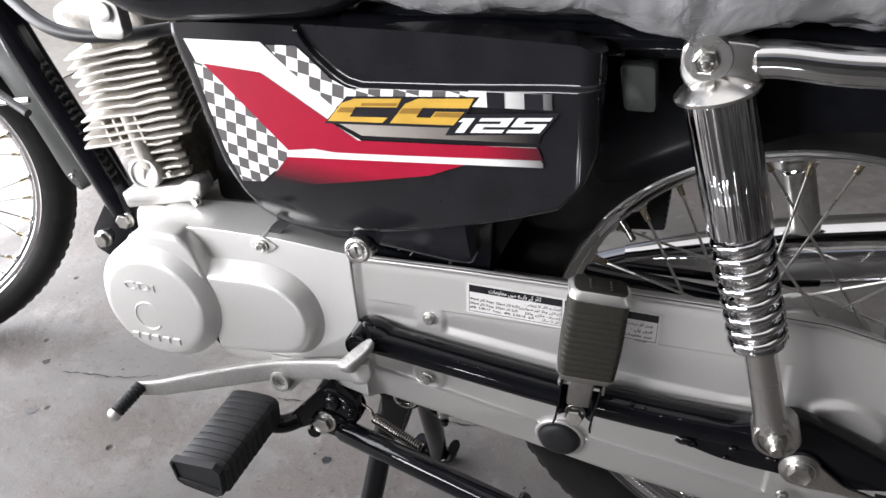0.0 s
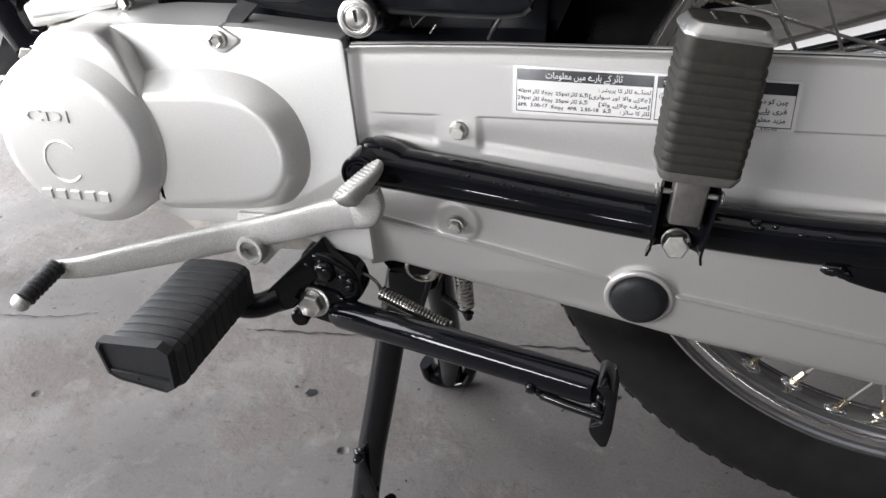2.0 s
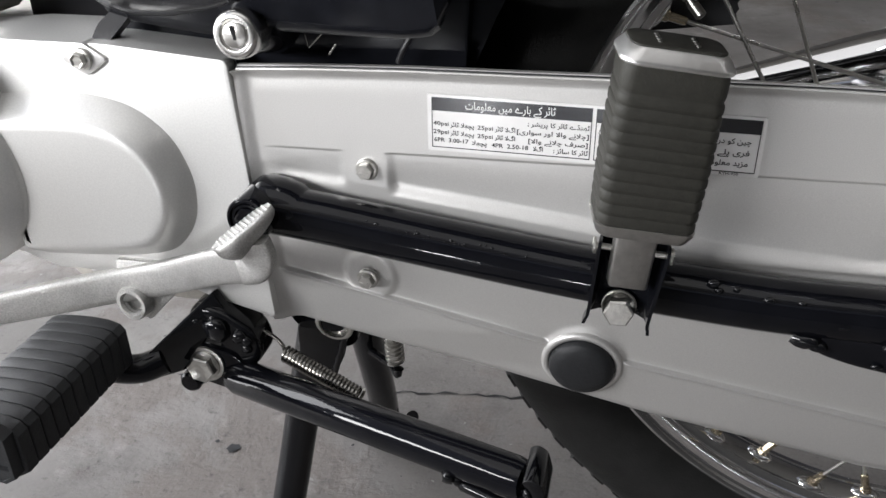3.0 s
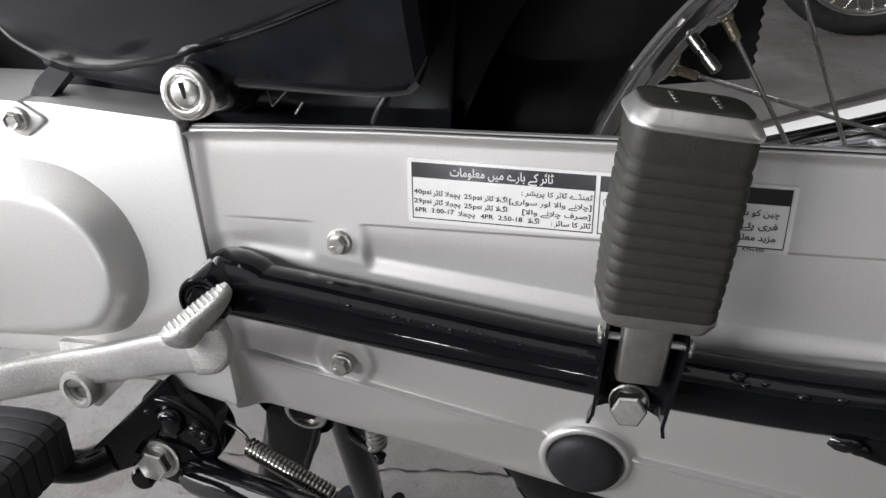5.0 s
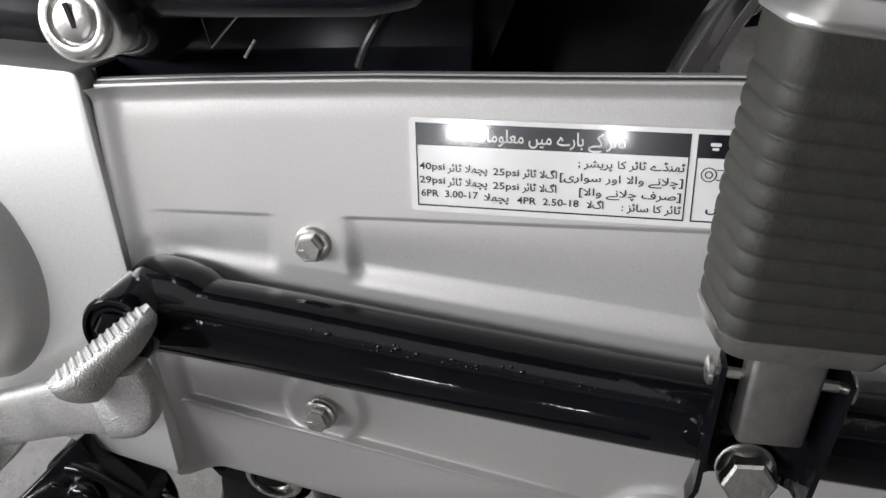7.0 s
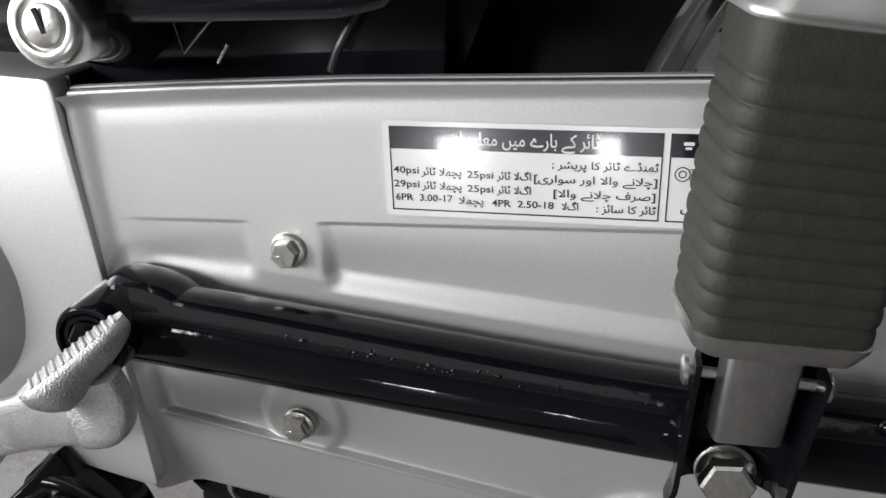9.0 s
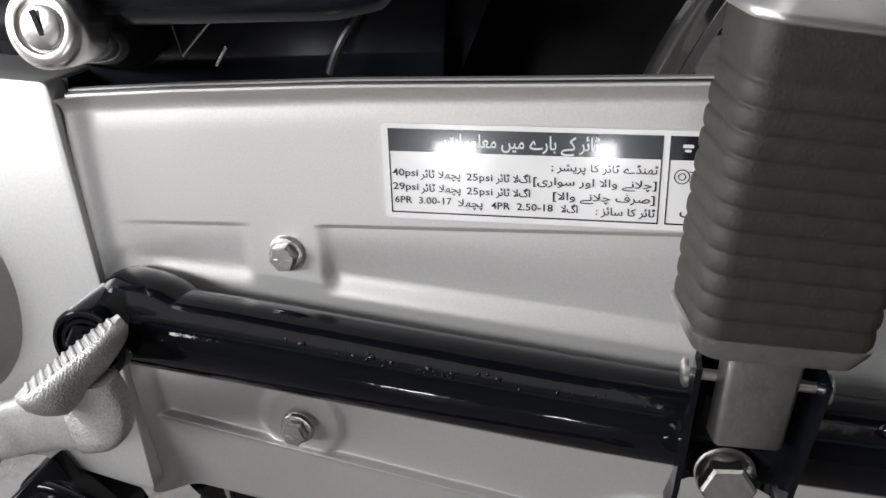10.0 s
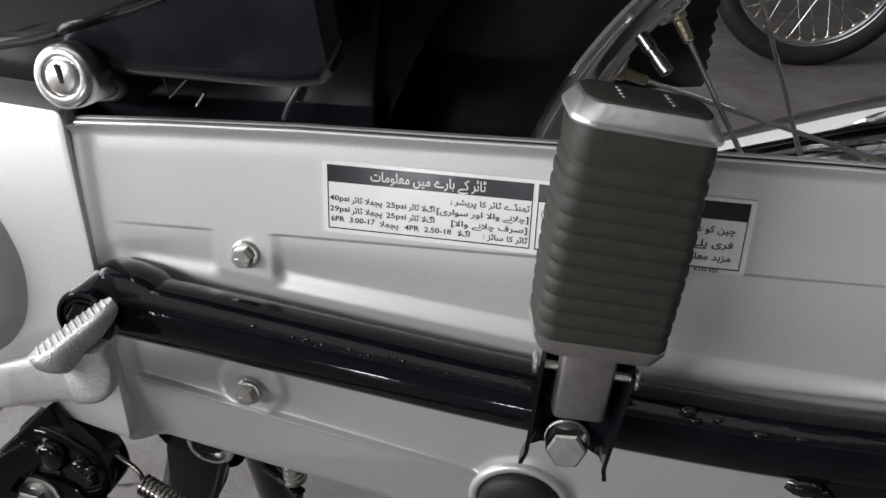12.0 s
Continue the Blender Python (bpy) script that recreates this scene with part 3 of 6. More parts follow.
    part("drain_lug", lug, CAST, block)
    hex_bolt(block, (-0.188, -0.072, 0.3055), (0, -1, 0), 0.005, 0.0035, 0.004)


build_engine_cover()


def build_cylinder():
    """Forward-leaning finned cylinder; built upright, then leaned."""
    lean = pose(-0.31, 0.022, 0.462) @ Matrix.Rotation(radians(-12.5), 4, "Y")
    # core coloured darker than the fins, as painted shade in their gaps
    root = bmesh.new()
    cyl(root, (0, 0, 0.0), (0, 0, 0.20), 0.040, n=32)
    cylinder = part("cylinder", moved(root, lean), FIN_SHADE, bike, "finned alloy engine cylinder")
    bm = bmesh.new()
    box(bm, (-0.052, -0.052, -0.004), (0.040, -0.010, 0.016))
    bevel(bm, 0.004)
    part("cylinder_base", moved(bm, lean), CAST, cylinder)
    for i in range(16):
        h = 0.026 + i * 0.0091
        bm = bmesh.new()
        fx, rx, hy = (-0.074, 0.070, 0.060) if 5 <= i <= 8 else ((-0.062, 0.070, 0.058) if i > 8 else (-0.046, 0.046, 0.052))
        if 5 <= i <= 7:
            fx = -0.084 + 0.004 * (i - 5)
        poly = [(fx, -hy * 0.25), (fx + 0.02, -hy), (rx - 0.005, -hy), (rx, -hy * 0.88), (rx - 0.030, 0.0), (rx - 0.034, hy), (fx + 0.02, hy), (fx, hy * 0.25)]
        f = [bm.verts.new((x, y, h)) for x, y in poly]
        g = [bm.verts.new((x, y, h + 0.0029)) for x, y in poly]
        bm.faces.new(f[::-1])
        bm.faces.new(g)
        for k in range(8):
            bm.faces.new((f[k], f[(k + 1) % 8], g[(k + 1) % 8], g[k]))
        bevel(bm, 0.0010, 2, 60)
        bmesh.ops.subdivide_edges(bm, edges=[e for e in bm.edges if e.calc_length() > 0.012], cuts=6, use_grid_fill=True)
        for v in bm.verts:
            q = Vector((v.co.x * 45, v.co.y * 45, i * 0.35))
            v.co.z += 0.0022 * noise.noise(q) + 0.0008 * noise.noise(q * 3.1)
            v.co.y += 0.0014 * noise.noise(q * 1.7 + Vector((5, 0, 0)))
            v.co.x += 0.0016 * noise.noise(q * 1.3 + Vector((0, 7, 0)))
        part("fin", moved(bm, lean), FIN, cylinder)
    for x in (-0.030, -0.016, 0.012):
        bm = bmesh.new()
        box(bm, (x - 0.0015, -0.056, 0.068), (x + 0.0015, -0.045, 0.097))
        part("fin_rib", moved(bm, lean), FIN, cylinder)
    bm = bmesh.new()
    lathe(bm, [(0.0, 0.008), (0.06, 0.0065)], (-0.318, -0.030, 0.502), (-0.22, -0.02, 1), 16)
    part("oil_passage", bm, FIN, cylinder)
    # round cap with a slot
    bm = bmesh.new()
    lathe(bm, [(0, 0.0175), (0.016, 0.0175), (0.0175, 0.0165), (0.0178, 0.0145), (0.0150, 0.014), (0.0150, 0.0)], (-0.322, -0.022, 0.4955), (0.1, -1, 0.12), 36, False)
    cap = part("inspection_cap", bm, CAST, cylinder, "round slotted inspection cap")
    bm = bmesh.new()
    box(bm, (-0.0010, -0.0012, -0.006), (0.0010, 0.0005, 0.006))
    part("slot_rib", moved(bm, pose(-0.3205, -0.0375, 0.4973, 0, 12, 0)), FIN, cylinder)
    bm = bmesh.new()
    prism(bm, rounded([(-0.358, 0.455), (-0.262, 0.470), (-0.258, 0.492), (-0.275, 0.492), (-0.283, 0.486), (-0.352, 0.474)], 0.004, 2), -0.032, -0.012)
    bevel(bm, 0.003)
    part("cylinder_flange", bm, CAST, cylinder)
    hex_bolt(cylinder, (-0.2665, -0.032, 0.4705), (0, -1, 0), 0.0062, 0.0045, 0.007)
    hex_bolt(cylinder, (-0.292, -0.033, 0.498), (0, -1, 0.2), 0.004, 0.003, 0.004)
    # head cover and intake behind
    bm = bmesh.new()
    box(bm, (-0.05, -0.045, 0.172), (0.058, 0.045, 0.215))
    bevel(bm, 0.012, 3)
    part("head_cover", moved(bm, lean), FIN, cylinder)
    bm = bmesh.new()
    prism(bm, rounded([(-0.262, 0.62), (-0.20, 0.62), (-0.165, 0.49), (-0.18, 0.450), (-0.268, 0.450)], 0.01, 3), 0.010, 0.10)
    bevel(bm, 0.005)
    part("intake_box", bm, SATIN, bike, "black intake box behind the cylinder")
    # lead and clamp at the head
    bm = bmesh.new()
    sweep(bm, smooth_path([(-0.50, 0.0, 0.69), (-0.44, -0.03, 0.675), (-0.38, -0.055, 0.655), (-0.33, -0.06, 0.648), (-0.27, -0.05, 0.652), (-0.21, -0.03, 0.66)], 8), 0.0065, 12)
    part("plug_lead", bm, SATIN, bike, "black rubber spark plug lead")
    bm = bmesh.new()
    prism(bm, rounded([(-0.30, 0.655), (-0.266, 0.655), (-0.268, 0.70), (-0.298, 0.70)], 0.008, 3), -0.085, -0.07)
    bevel(bm, 0.003)
    lathe(bm, [(0, 0.009), (0.004, 0.009), (0.005, 0.006)], (-0.282, -0.085, 0.68), (0, -1, 0), 20)
    part("choke_body", bm, CAST, bike, "bare metal fuel cock body")


build_cylinder()


# chain case: half shell with sunken panels, one grid of relief
TOP = [(-0.074, 0.4540), (-0.03, 0.4555), (0.03, 0.4565), (0.09, 0.4562), (0.135, 0.4562), (0.242, 0.4552), (0.346, 0.4525), (0.39, 0.443), (0.43, 0.42), (0.46, 0.39), (0.478, 0.35)]
LOW = [(-0.074, 0.281), (0.0, 0.264), (0.081, 0.2475), (0.171, 0.2255), (0.30, 0.203), (0.38, 0.198), (0.43, 0.222), (0.46, 0.255), (0.478, 0.31)]
RIDGE = [(-0.064, 0.3222), (0.105, 0.2822), (0.151, 0.2730), (0.323, 0.2430)]
LEDGE = [(-0.06, 0.3880), (-0.016, 0.3845), (0.019, 0.3815), (0.137, 0.3665), (0.2, 0.3595), (0.276, 0.356), (0.32, 0.3585)]


def case_relief(x, z):
    """How far the outer face lies behind its highest level."""
    d = 0.0
    led, rid = lerp(x, LEDGE), lerp(x, RIDGE)
    # upper sunken panel, left and right of the bolt boss
    across = max(sstep(-0.066, -0.047, x) * (1 - sstep(-0.0185, -0.0125, x)), sstep(0.0105, 0.0175, x) * (1 - sstep(0.318, 0.324, x)))
    up = (1 - sstep(0.4065, 0.4085, z)) * sstep(led - 0.002, led + 0.0075, z)
    slope = 0.35 + 0.65 * (1 - sstep(led + 0.004, 0.406, z))
    d += (0.0015 if x < 0 else 0.0036) * across * up * slope
    # lower sunken panel above the ridge, with the boss of the lower bolt and the ring of the plug left standing
    across = sstep(-0.066, -0.062, x) * (1 - sstep(0.3205, 0.3245, x))
    low = sstep(rid - 0.0006, rid + 0.0016, z) * (1 - sstep(0.352, 0.356, z))
    r2 = math.hypot(x + 0.0055, (z - 0.3228) * 0.9)
    keep = sstep(0.0145, 0.0185, r2)
    r3 = math.hypot(x - 0.127, z - 0.2682)
    ring = 1 - sstep(0.0245, 0.0285, r3)
    d += 0.0022 * across * low * keep * (1 - ring)
    d -= 0.0019 * math.exp(-((z - rid) / 0.0011) ** 2) * across * (1 - ring)
    # the seat of the plug
    d += 0.004 * (1 - sstep(0.0150, 0.0200, r3))
    # raised boss near the axle
    d -= 0.006 * (1 - sstep(0.022, 0.030, math.hypot((x - 0.372) * 0.75, z - 0.352)))
    return d


def build_chain_case():
    nx = 330
    x0, x1 = TOP[0][0], TOP[-1][0]
    bm = bmesh.new()
    cols = []
    for i in range(nx + 1):
        x = x0 + (x1 - x0) * i / nx
        lo, hi = lerp(x, LOW), lerp(x, TOP)
        led, rid, far = lerp(x, LEDGE), lerp(x, RIDGE), sstep(0.33, 0.36, x)
        marks = [lo, rid - 0.0012, rid + 0.0028, led - 0.004, led + 0.009, 0.4055, 0.4092, hi - 0.0075, hi]
        even = (0, 0.23, 0.26, 0.54, 0.60, 0.70, 0.73, 0.93, 1)
        marks = [p * (1 - far) + (lo + (hi - lo) * q) * far for p, q in zip(marks, even)]
        zs = [p + (q - p) * j / k for p, q, k in zip(marks, marks[1:], (26, 16, 34, 26, 12, 14, 16, 12)) for j in range(k)] + [hi]
        nz = len(zs) - 1
        col = []
        for z in zs:
            y = -0.0725 + case_relief(x, z) + 0.15 * max(0.0, 0.345 - z) * sstep(-0.078, -0.058, x)
            y -= 0.0035 * (1 - sstep(-0.074, -0.064, x)) + 0.0042 * max(0.0, 1 - (hi - z) / 0.0065) ** 2 - 0.0006 * sstep(hi - 0.0130, hi - 0.0030, z)
            for d, R in ((z - lo, 0.009), (x1 - x, 0.008)):
                if d < R:
                    y += R * (1 - math.sqrt(max(0, 1 - (1 - d / R) ** 2)))
            col.append(bm.verts.new((x, y, z)))
        cols.append(col)
    for a, b in zip(cols, cols[1:]):
        for j in range(nz):
            bm.faces.new((a[j], b[j], b[j + 1], a[j + 1]))
    for line, out in (([c[-1] for c in cols], 1), ([c[0] for c in cols], -1), (cols[0], 0), (cols[-1], 0)):
        backs = [bm.verts.new((v.co.x, -0.03 if out < 1 else -0.0690, v.co.z - (0.0008 if out == 1 else 0))) for v in line]
        for k in range(len(line) - 1):
            bm.faces.new((line[k], line[k + 1], backs[k + 1], backs[k]))
    case = part("chain_case", bm, CASE, bike, "silver lacquered chain case with sunken panels", 40)
    # seam flange of the two shells along the top
    bm = bmesh.new()
    prev = None
    for i in range(61):
        x = -0.072 + 0.50 * i / 60
        z = lerp(x, TOP)
        ring = [bm.verts.new((x, y, z + h)) for y, h in ((-0.0721, -0.0006), (-0.0755, -0.0004), (-0.0758, 0.0002), (-0.0754, 0.0009), (-0.0686, 0.0010))]
        if prev:
            for k in range(4):
                bm.faces.new((prev[k], ring[k], ring[k + 1], prev[k + 1]))
        prev = ring
    part("seam_lip", bm, CASE, case)
    bm = bmesh.new()
    prev = None
    for i in range(61):
        x = -0.072 + 0.50 * i / 60
        z = lerp(x, TOP)
        ring = [bm.verts.new((x, y, z + h)) for y, h in ((-0.0686, 0.0010), (-0.0728, 0.0012), (-0.0733, 0.0016), (-0.0729, 0.0021), (-0.0700, 0.0022), (-0.0690, -0.004))]
        if prev:
            for k in range(5):
                bm.faces.new((prev[k], ring[k], ring[k + 1], prev[k + 1]))
        prev = ring
    part("seam_lip", bm, CASE, case)
    bm = bmesh.new()
    sweep(bm, [(x, -0.0734, lerp(x, TOP) + 0.0010) for x in [-0.073 + 0.5 * i / 60 for i in range(61)]], 0.0005, 8)
    part("seam_gasket", bm, SATIN, case)
    # far shell
    bm = bmesh.new()
    prism(bm, [(-0.07, 0.435)] + [(x, z - 0.022) for x, z in TOP[1:]] + [(x, z + 0.003) for x, z in LOW[::-1]], -0.05, -0.028)
    part("rear_shell", bm, CASE, case)
    # raised ring and round black plug
    bm = bmesh.new()
    lathe(bm, [(-0.004, 0.0258), (0.0002, 0.0253), (0.0014, 0.0244), (0.0018, 0.0232), (0.0017, 0.0220), (0.0010, 0.0208), (-0.004, 0.0204)], (0.127, -0.0618, 0.2682), (0, -1, -0.15), 64, False)
    part("plug_ring", bm, CASE, case, "", 60)
    bm = bmesh.new()
    lathe(bm, [(0, 0.0203), (0.0045, 0.0203), (0.0068, 0.0188), (0.0088, 0.013), (0.0095, 0.006), (0.0097, 0)], (0.127, -0.0610, 0.2682), (0, -1, -0.12), 48, False)
    part("rubber_plug", bm, PEG, case, "round black rubber plug", 70)
    for x, z, k in ((0.0, 0.397, 0.4), (-0.0057, 0.3228, 0.1)):
        bolt = hex_bolt(case, (x, -0.0722, z), (0, -1, 0), 0.0068, 0.0044, 0.0064, STEEL, "flange_bolt", "", k, False)
        bm = bmesh.new()
        for q in (0.3, 1.6, 3.4, 4.6):
            box(bm, (-0.0004, -0.0002, 0.0012), (0.0004, 0.0003, 0.0029))
            moved(bm, Matrix.Rotation(q, 4, "Y"))
        part("grade_mark", moved(bm, pose(x, -0.0787, z)), STEEL, case)
    hex_bolt(case, (0.338, -0.069, 0.256), (0, -1, 0), 0.006, 0.004, 0.0055, STEEL, "flange_bolt", "", 0.3)
    hex_bolt(case, (0.366, -0.078, 0.345), (0, -1, 0), 0.006, 0.004, 0.005, CASE, "flange_bolt", "", 0.2)


build_chain_case()

# printed label on the chain case
FORMS = {
    "ا": "FE8D FE8E", "ب": "FE8F FE90 FE91 FE92", "پ": "FB56 FB57 FB58 FB59", "ت": "FE95 FE96 FE97 FE98", "ٹ": "FB66 FB67 FB68 FB69",
    "چ": "FB7A FB7B FB7C FB7D", "د": "FEA9 FEAA", "ڈ": "FB88 FB89", "ر": "FEAD FEAE", "ز": "FEAF FEB0", "س": "FEB1 FEB2 FEB3 FEB4",
    "ش": "FEB5 FEB6 FEB7 FEB8", "ص": "FEB9 FEBA FEBB FEBC", "ع": "FEC9 FECA FECB FECC", "ف": "FED1 FED2 FED3 FED4", "ک": "FB8E FB8F FB90 FB91",
    "ل": "FEDD FEDE FEDF FEE0", "م": "FEE1 FEE2 FEE3 FEE4", "ن": "FEE5 FEE6 FEE7 FEE8", "ں": "FB9E FB9F", "و": "FEED FEEE",
    "ی": "FBFC FBFD FBFE FBFF", "ے": "FBAE FBAF", "ہ": "FBA6 FBA7 FBA8 FBA9", "ھ": "FBAA FBAB FBAC FBAD", "ئ": "FE89 FE8A FE8B FE8C"}


def shaped(word):
    """Joined letter forms of a line of right-to-left script, in the order of drawing from left to right."""
    out = []
    for i, ch in enumerate(word):
        if ch == "ا" and i > 0 and word[i - 1] == "ل":
            continue
        if ch == "ل" and word[i + 1:i + 2] == "ا":
            tied = i > 0 and word[i - 1] in FORMS and len(FORMS[word[i - 1]].split()) == 4
            out.append(chr(0xFEFC if tied else 0xFEFB))
            continue
        if ch not in FORMS:
            out.append({"[": "]", "]": "["}.get(ch, ch))
            continue
        f = FORMS[ch].split()
        before = i > 0 and word[i - 1] in FORMS and len(FORMS[word[i - 1]].split()) == 4
        after = len(f) == 4 and i + 1 < len(word) and word[i + 1] in FORMS
        out.append(chr(int(f[(1 if before else 0) if not after else (3 if before else 2)], 16)))
    return "".join(out[::-1])


def build_label():
    SL = Matrix.Translation((0.0385, -0.0732, 0.4445)) @ Matrix.Rotation(radians(1.5), 4, "Y")
    W, Hh = 0.175, 0.0325

    def sheet(name, u0, v0, u1, v1, lift, mat, parent, r=0.001):
        """A thin film; u to the rear, v downwards, in metres on the label."""
        bm = bmesh.new()
        prism(bm, rounded([(u0, -v0), (u1, -v0), (u1, -v1), (u0, -v1)], r, 3), -lift, 0.0)
        return part(name, moved(bm, SL), mat, parent)

    bm = bmesh.new()
    prism(bm, rounded([(0, 0), (W, 0), (W, -Hh), (0, -Hh)], 0.0016, 4), -0.00025, 0.0005)
    label = part("information_sticker", moved(bm, SL), PAPER, bike, "white information sticker printed in black with Urdu tyre pressures")

    def words(s, u, v, h, mat=INK, width=0.0, rtl=True, align="RIGHT", name="printed_line"):
        if u < 0.09:
            u, width = u * 1.023, width * 1.023
        p = SL @ Vector((u, -0.0004, -v))
        return text_on(label, shaped(s) if rtl else s, tuple(p), h, mat, name, "", width, 0.00006, 0.0, align, -1.5, h * 0.010)

    for u0, u1 in ((0.0022, 0.0888), (0.0908, 0.1728)):
        # thin black frame: four rules and the dark head band
        for a in ((u0, 0.0016, u1, 0.0021), (u0, 0.0300, u1, 0.0305), (u0, 0.0016, u0 + 0.0004, 0.0305), (u1 - 0.0004, 0.0016, u1, 0.0305)):
            sheet("frame_rule", *a, 0.0004, INK, label, 0.0001)
        sheet("head_band", u0, 0.0016, u1, 0.0092, 0.00035, INK, label, 0.0005)
    words("ٹائر کے بارے میں معلومات", 0.0680, 0.0072, 0.0044, WHITE, 0.0475, name="title_line")
    words("ٹھنڈے ٹائر کا پریشر ;", 0.0858, 0.0140, 0.0026, INK, 0.032)
    words("[چلانے والا اور سواری]", 0.0860, 0.0188, 0.0026, INK, 0.0374)
    words("اگلا ٹائر", 0.0475, 0.0184, 0.0026, INK, 0.0108)
    words("25psi", 0.0356, 0.0183, 0.0025, INK, 0.0083, False)
    words("پچھلا ٹائر", 0.0254, 0.0179, 0.0026, INK, 0.0130)
    words("40psi", 0.0116, 0.0175, 0.0025, INK, 0.0084, False)
    words("[صرف چلانے والا]", 0.0858, 0.0236, 0.0026, INK, 0.031)
    words("اگلا ٹائر", 0.0475, 0.0232, 0.0026, INK, 0.0108)
    words("25psi", 0.0356, 0.0231, 0.0025, INK, 0.0083, False)
    words("پچھلا ٹائر", 0.0254, 0.0227, 0.0026, INK, 0.0130)
    words("29psi", 0.0116, 0.0223, 0.0025, INK, 0.0084, False)
    words("ٹائر کا سائز :", 0.0858, 0.0282, 0.0026, INK, 0.018)
    words("اگلا", 0.0624, 0.0279, 0.0026, INK, 0.0052)
    words("4PR  2.50-18", 0.0546, 0.0278, 0.0025, INK, 0.0196, False)
    words("پچھلا", 0.0324, 0.0274, 0.0026, INK, 0.0080)
    words("6PR  3.00-17", 0.0222, 0.0270, 0.0025, INK, 0.0188, False)
    words("ریں", 0.1025, 0.0268, 0.0030, INK, 0.0070)
    sheet("emblem_bar", 0.0946, 0.0042, 0.0978, 0.0053, 0.0005, WHITE, label, 0.0004)
    sheet("emblem_bar", 0.0952, 0.0058, 0.0972, 0.0066, 0.0005, WHITE, label, 0.0004)
    words("چین کو درست", 0.1690, 0.0148, 0.0030, INK, 0.024)
    words("فری پلے :", 0.1690, 0.0210, 0.0030, INK, 0.018)
    words("مزید معلومات", 0.1690, 0.0268, 0.0030, INK, 0.024)
    words("KYH-950", 0.1650, 0.0321, 0.0016, INK, 0.0095, False)
    # small drawing of the chain adjuster on the second panel
    bm = bmesh.new()
    c = SL @ Vector((0.0950, -0.0004, -0.0145))
    for r in (0.0012, 0.0024):
        lathe(bm, [(0, r), (0.00006, r), (0.00006, r - 0.0003), (0, r - 0.0003)], c, (0, -1, 0), 24, False)
    for dz, L in ((0.0014, 0.02), (-0.0018, 0.016)):
        box(bm, (c.x + 0.0022, c.y - 0.00006, c.z + dz), (c.x + L, c.y, c.z + dz + 0.0003))
    part("line_drawing", bm, INK, label)


build_label()


# swing arm and its pivot
def build_swing_arm():
    bm = bmesh.new()
    path = [(-0.060, -0.087, 0.3748), (-0.02, -0.087, 0.3698), (0.06, -0.087, 0.3583), (0.135, -0.087, 0.3485), (0.22, -0.087, 0.3412), (0.29, -0.087, 0.339), (0.34, -0.087, 0.333)]
    sweep(bm, smooth_path(path, 8), 0.0152, 28)
    arm = part("swing_arm", bm, BLACK, bike, "glossy black tubular swing arm")
    bm = bmesh.new()
    prism(bm, rounded([(0.243, 0.340), (0.2445, 0.327), (0.252, 0.3185), (0.270, 0.3130), (0.298, 0.3085), (0.381, 0.303), (0.425, 0.312), (0.428, 0.332), (0.40, 0.345), (0.372, 0.358), (0.345, 0.370), (0.325, 0.374), (0.300, 0.358), (0.27, 0.349)], 0.010, 3), -0.0985, -0.080)
    bevel(bm, 0.004, 3)
    part("axle_plate", bm, BLACK, arm)
    for x, z, r in ((0.246, 0.3275, 0.0042), (0.252, 0.3245, 0.0030), (0.262, 0.3395, 0.0024), (0.286, 0.3295, 0.0028), (0.318, 0.3250, 0.0030), (0.282, 0.3160, 0.0018)):
        bm = bmesh.new()
        bmesh.ops.create_icosphere(bm, subdivisions=2, radius=r)
        for v in bm.verts:
            v.co *= 1 + 0.5 * noise.noise(v.co * 420 + Vector((x * 90, 0, z * 90)))
            v.co.x *= 1.7
        part("weld_blob", moved(bm, pose(x, -0.0990 - 0.0015 * (z > 0.328), z)), LACQUER, arm, "", 80)
    # weld beads
    rng = random.Random(4)
    for x, dz, r in ((0.196, 0.0115, 0.0022), (0.199, 0.009, 0.0016), (0.208, 0.0105, 0.0012), (0.224, 0.008, 0.0018), (0.240, 0.0085, 0.0014), (0.012, 0.0105, 0.0009), (0.030, 0.0100, 0.0006), (0.036, 0.0102, 0.0008), (0.043, 0.0100, 0.0006), (0.055, 0.0102, 0.0008), (0.063, 0.0098, 0.0006), (0.078, 0.0104, 0.0007)):
        bm = bmesh.new()
        bmesh.ops.create_icosphere(bm, subdivisions=2, radius=r)
        for v in bm.verts:
            v.co *= 1 + 0.4 * noise.noise(v.co * 700 + Vector((x * 300, 0, 1)))
            v.co.x *= 1.6
        z = lerp(x, [(-0.06, 0.3748), (0.06, 0.3583), (0.135, 0.3485), (0.29, 0.339)]) + dz
        part("weld_spatter", moved(bm, pose(x, -0.087 - math.sqrt(0.0152 ** 2 - dz * dz), z)), LACQUER, arm, "", 80)
    for i in range(60):
        x, dz, r = rng.uniform(0.0, 0.125), rng.uniform(0.0086, 0.0112), rng.choice((0.0003, 0.0003, 0.0004, 0.0005, 0.0007))
        bm = bmesh.new()
        bmesh.ops.create_icosphere(bm, subdivisions=1, radius=r)
        z = lerp(x, [(-0.06, 0.3748), (0.06, 0.3583), (0.135, 0.3485)]) + dz
        part("paint_nib", moved(bm, pose(x, -0.087 - math.sqrt(0.0152 ** 2 - dz * dz), z)), LACQUER, arm, "", 80)
    bm = bmesh.new()
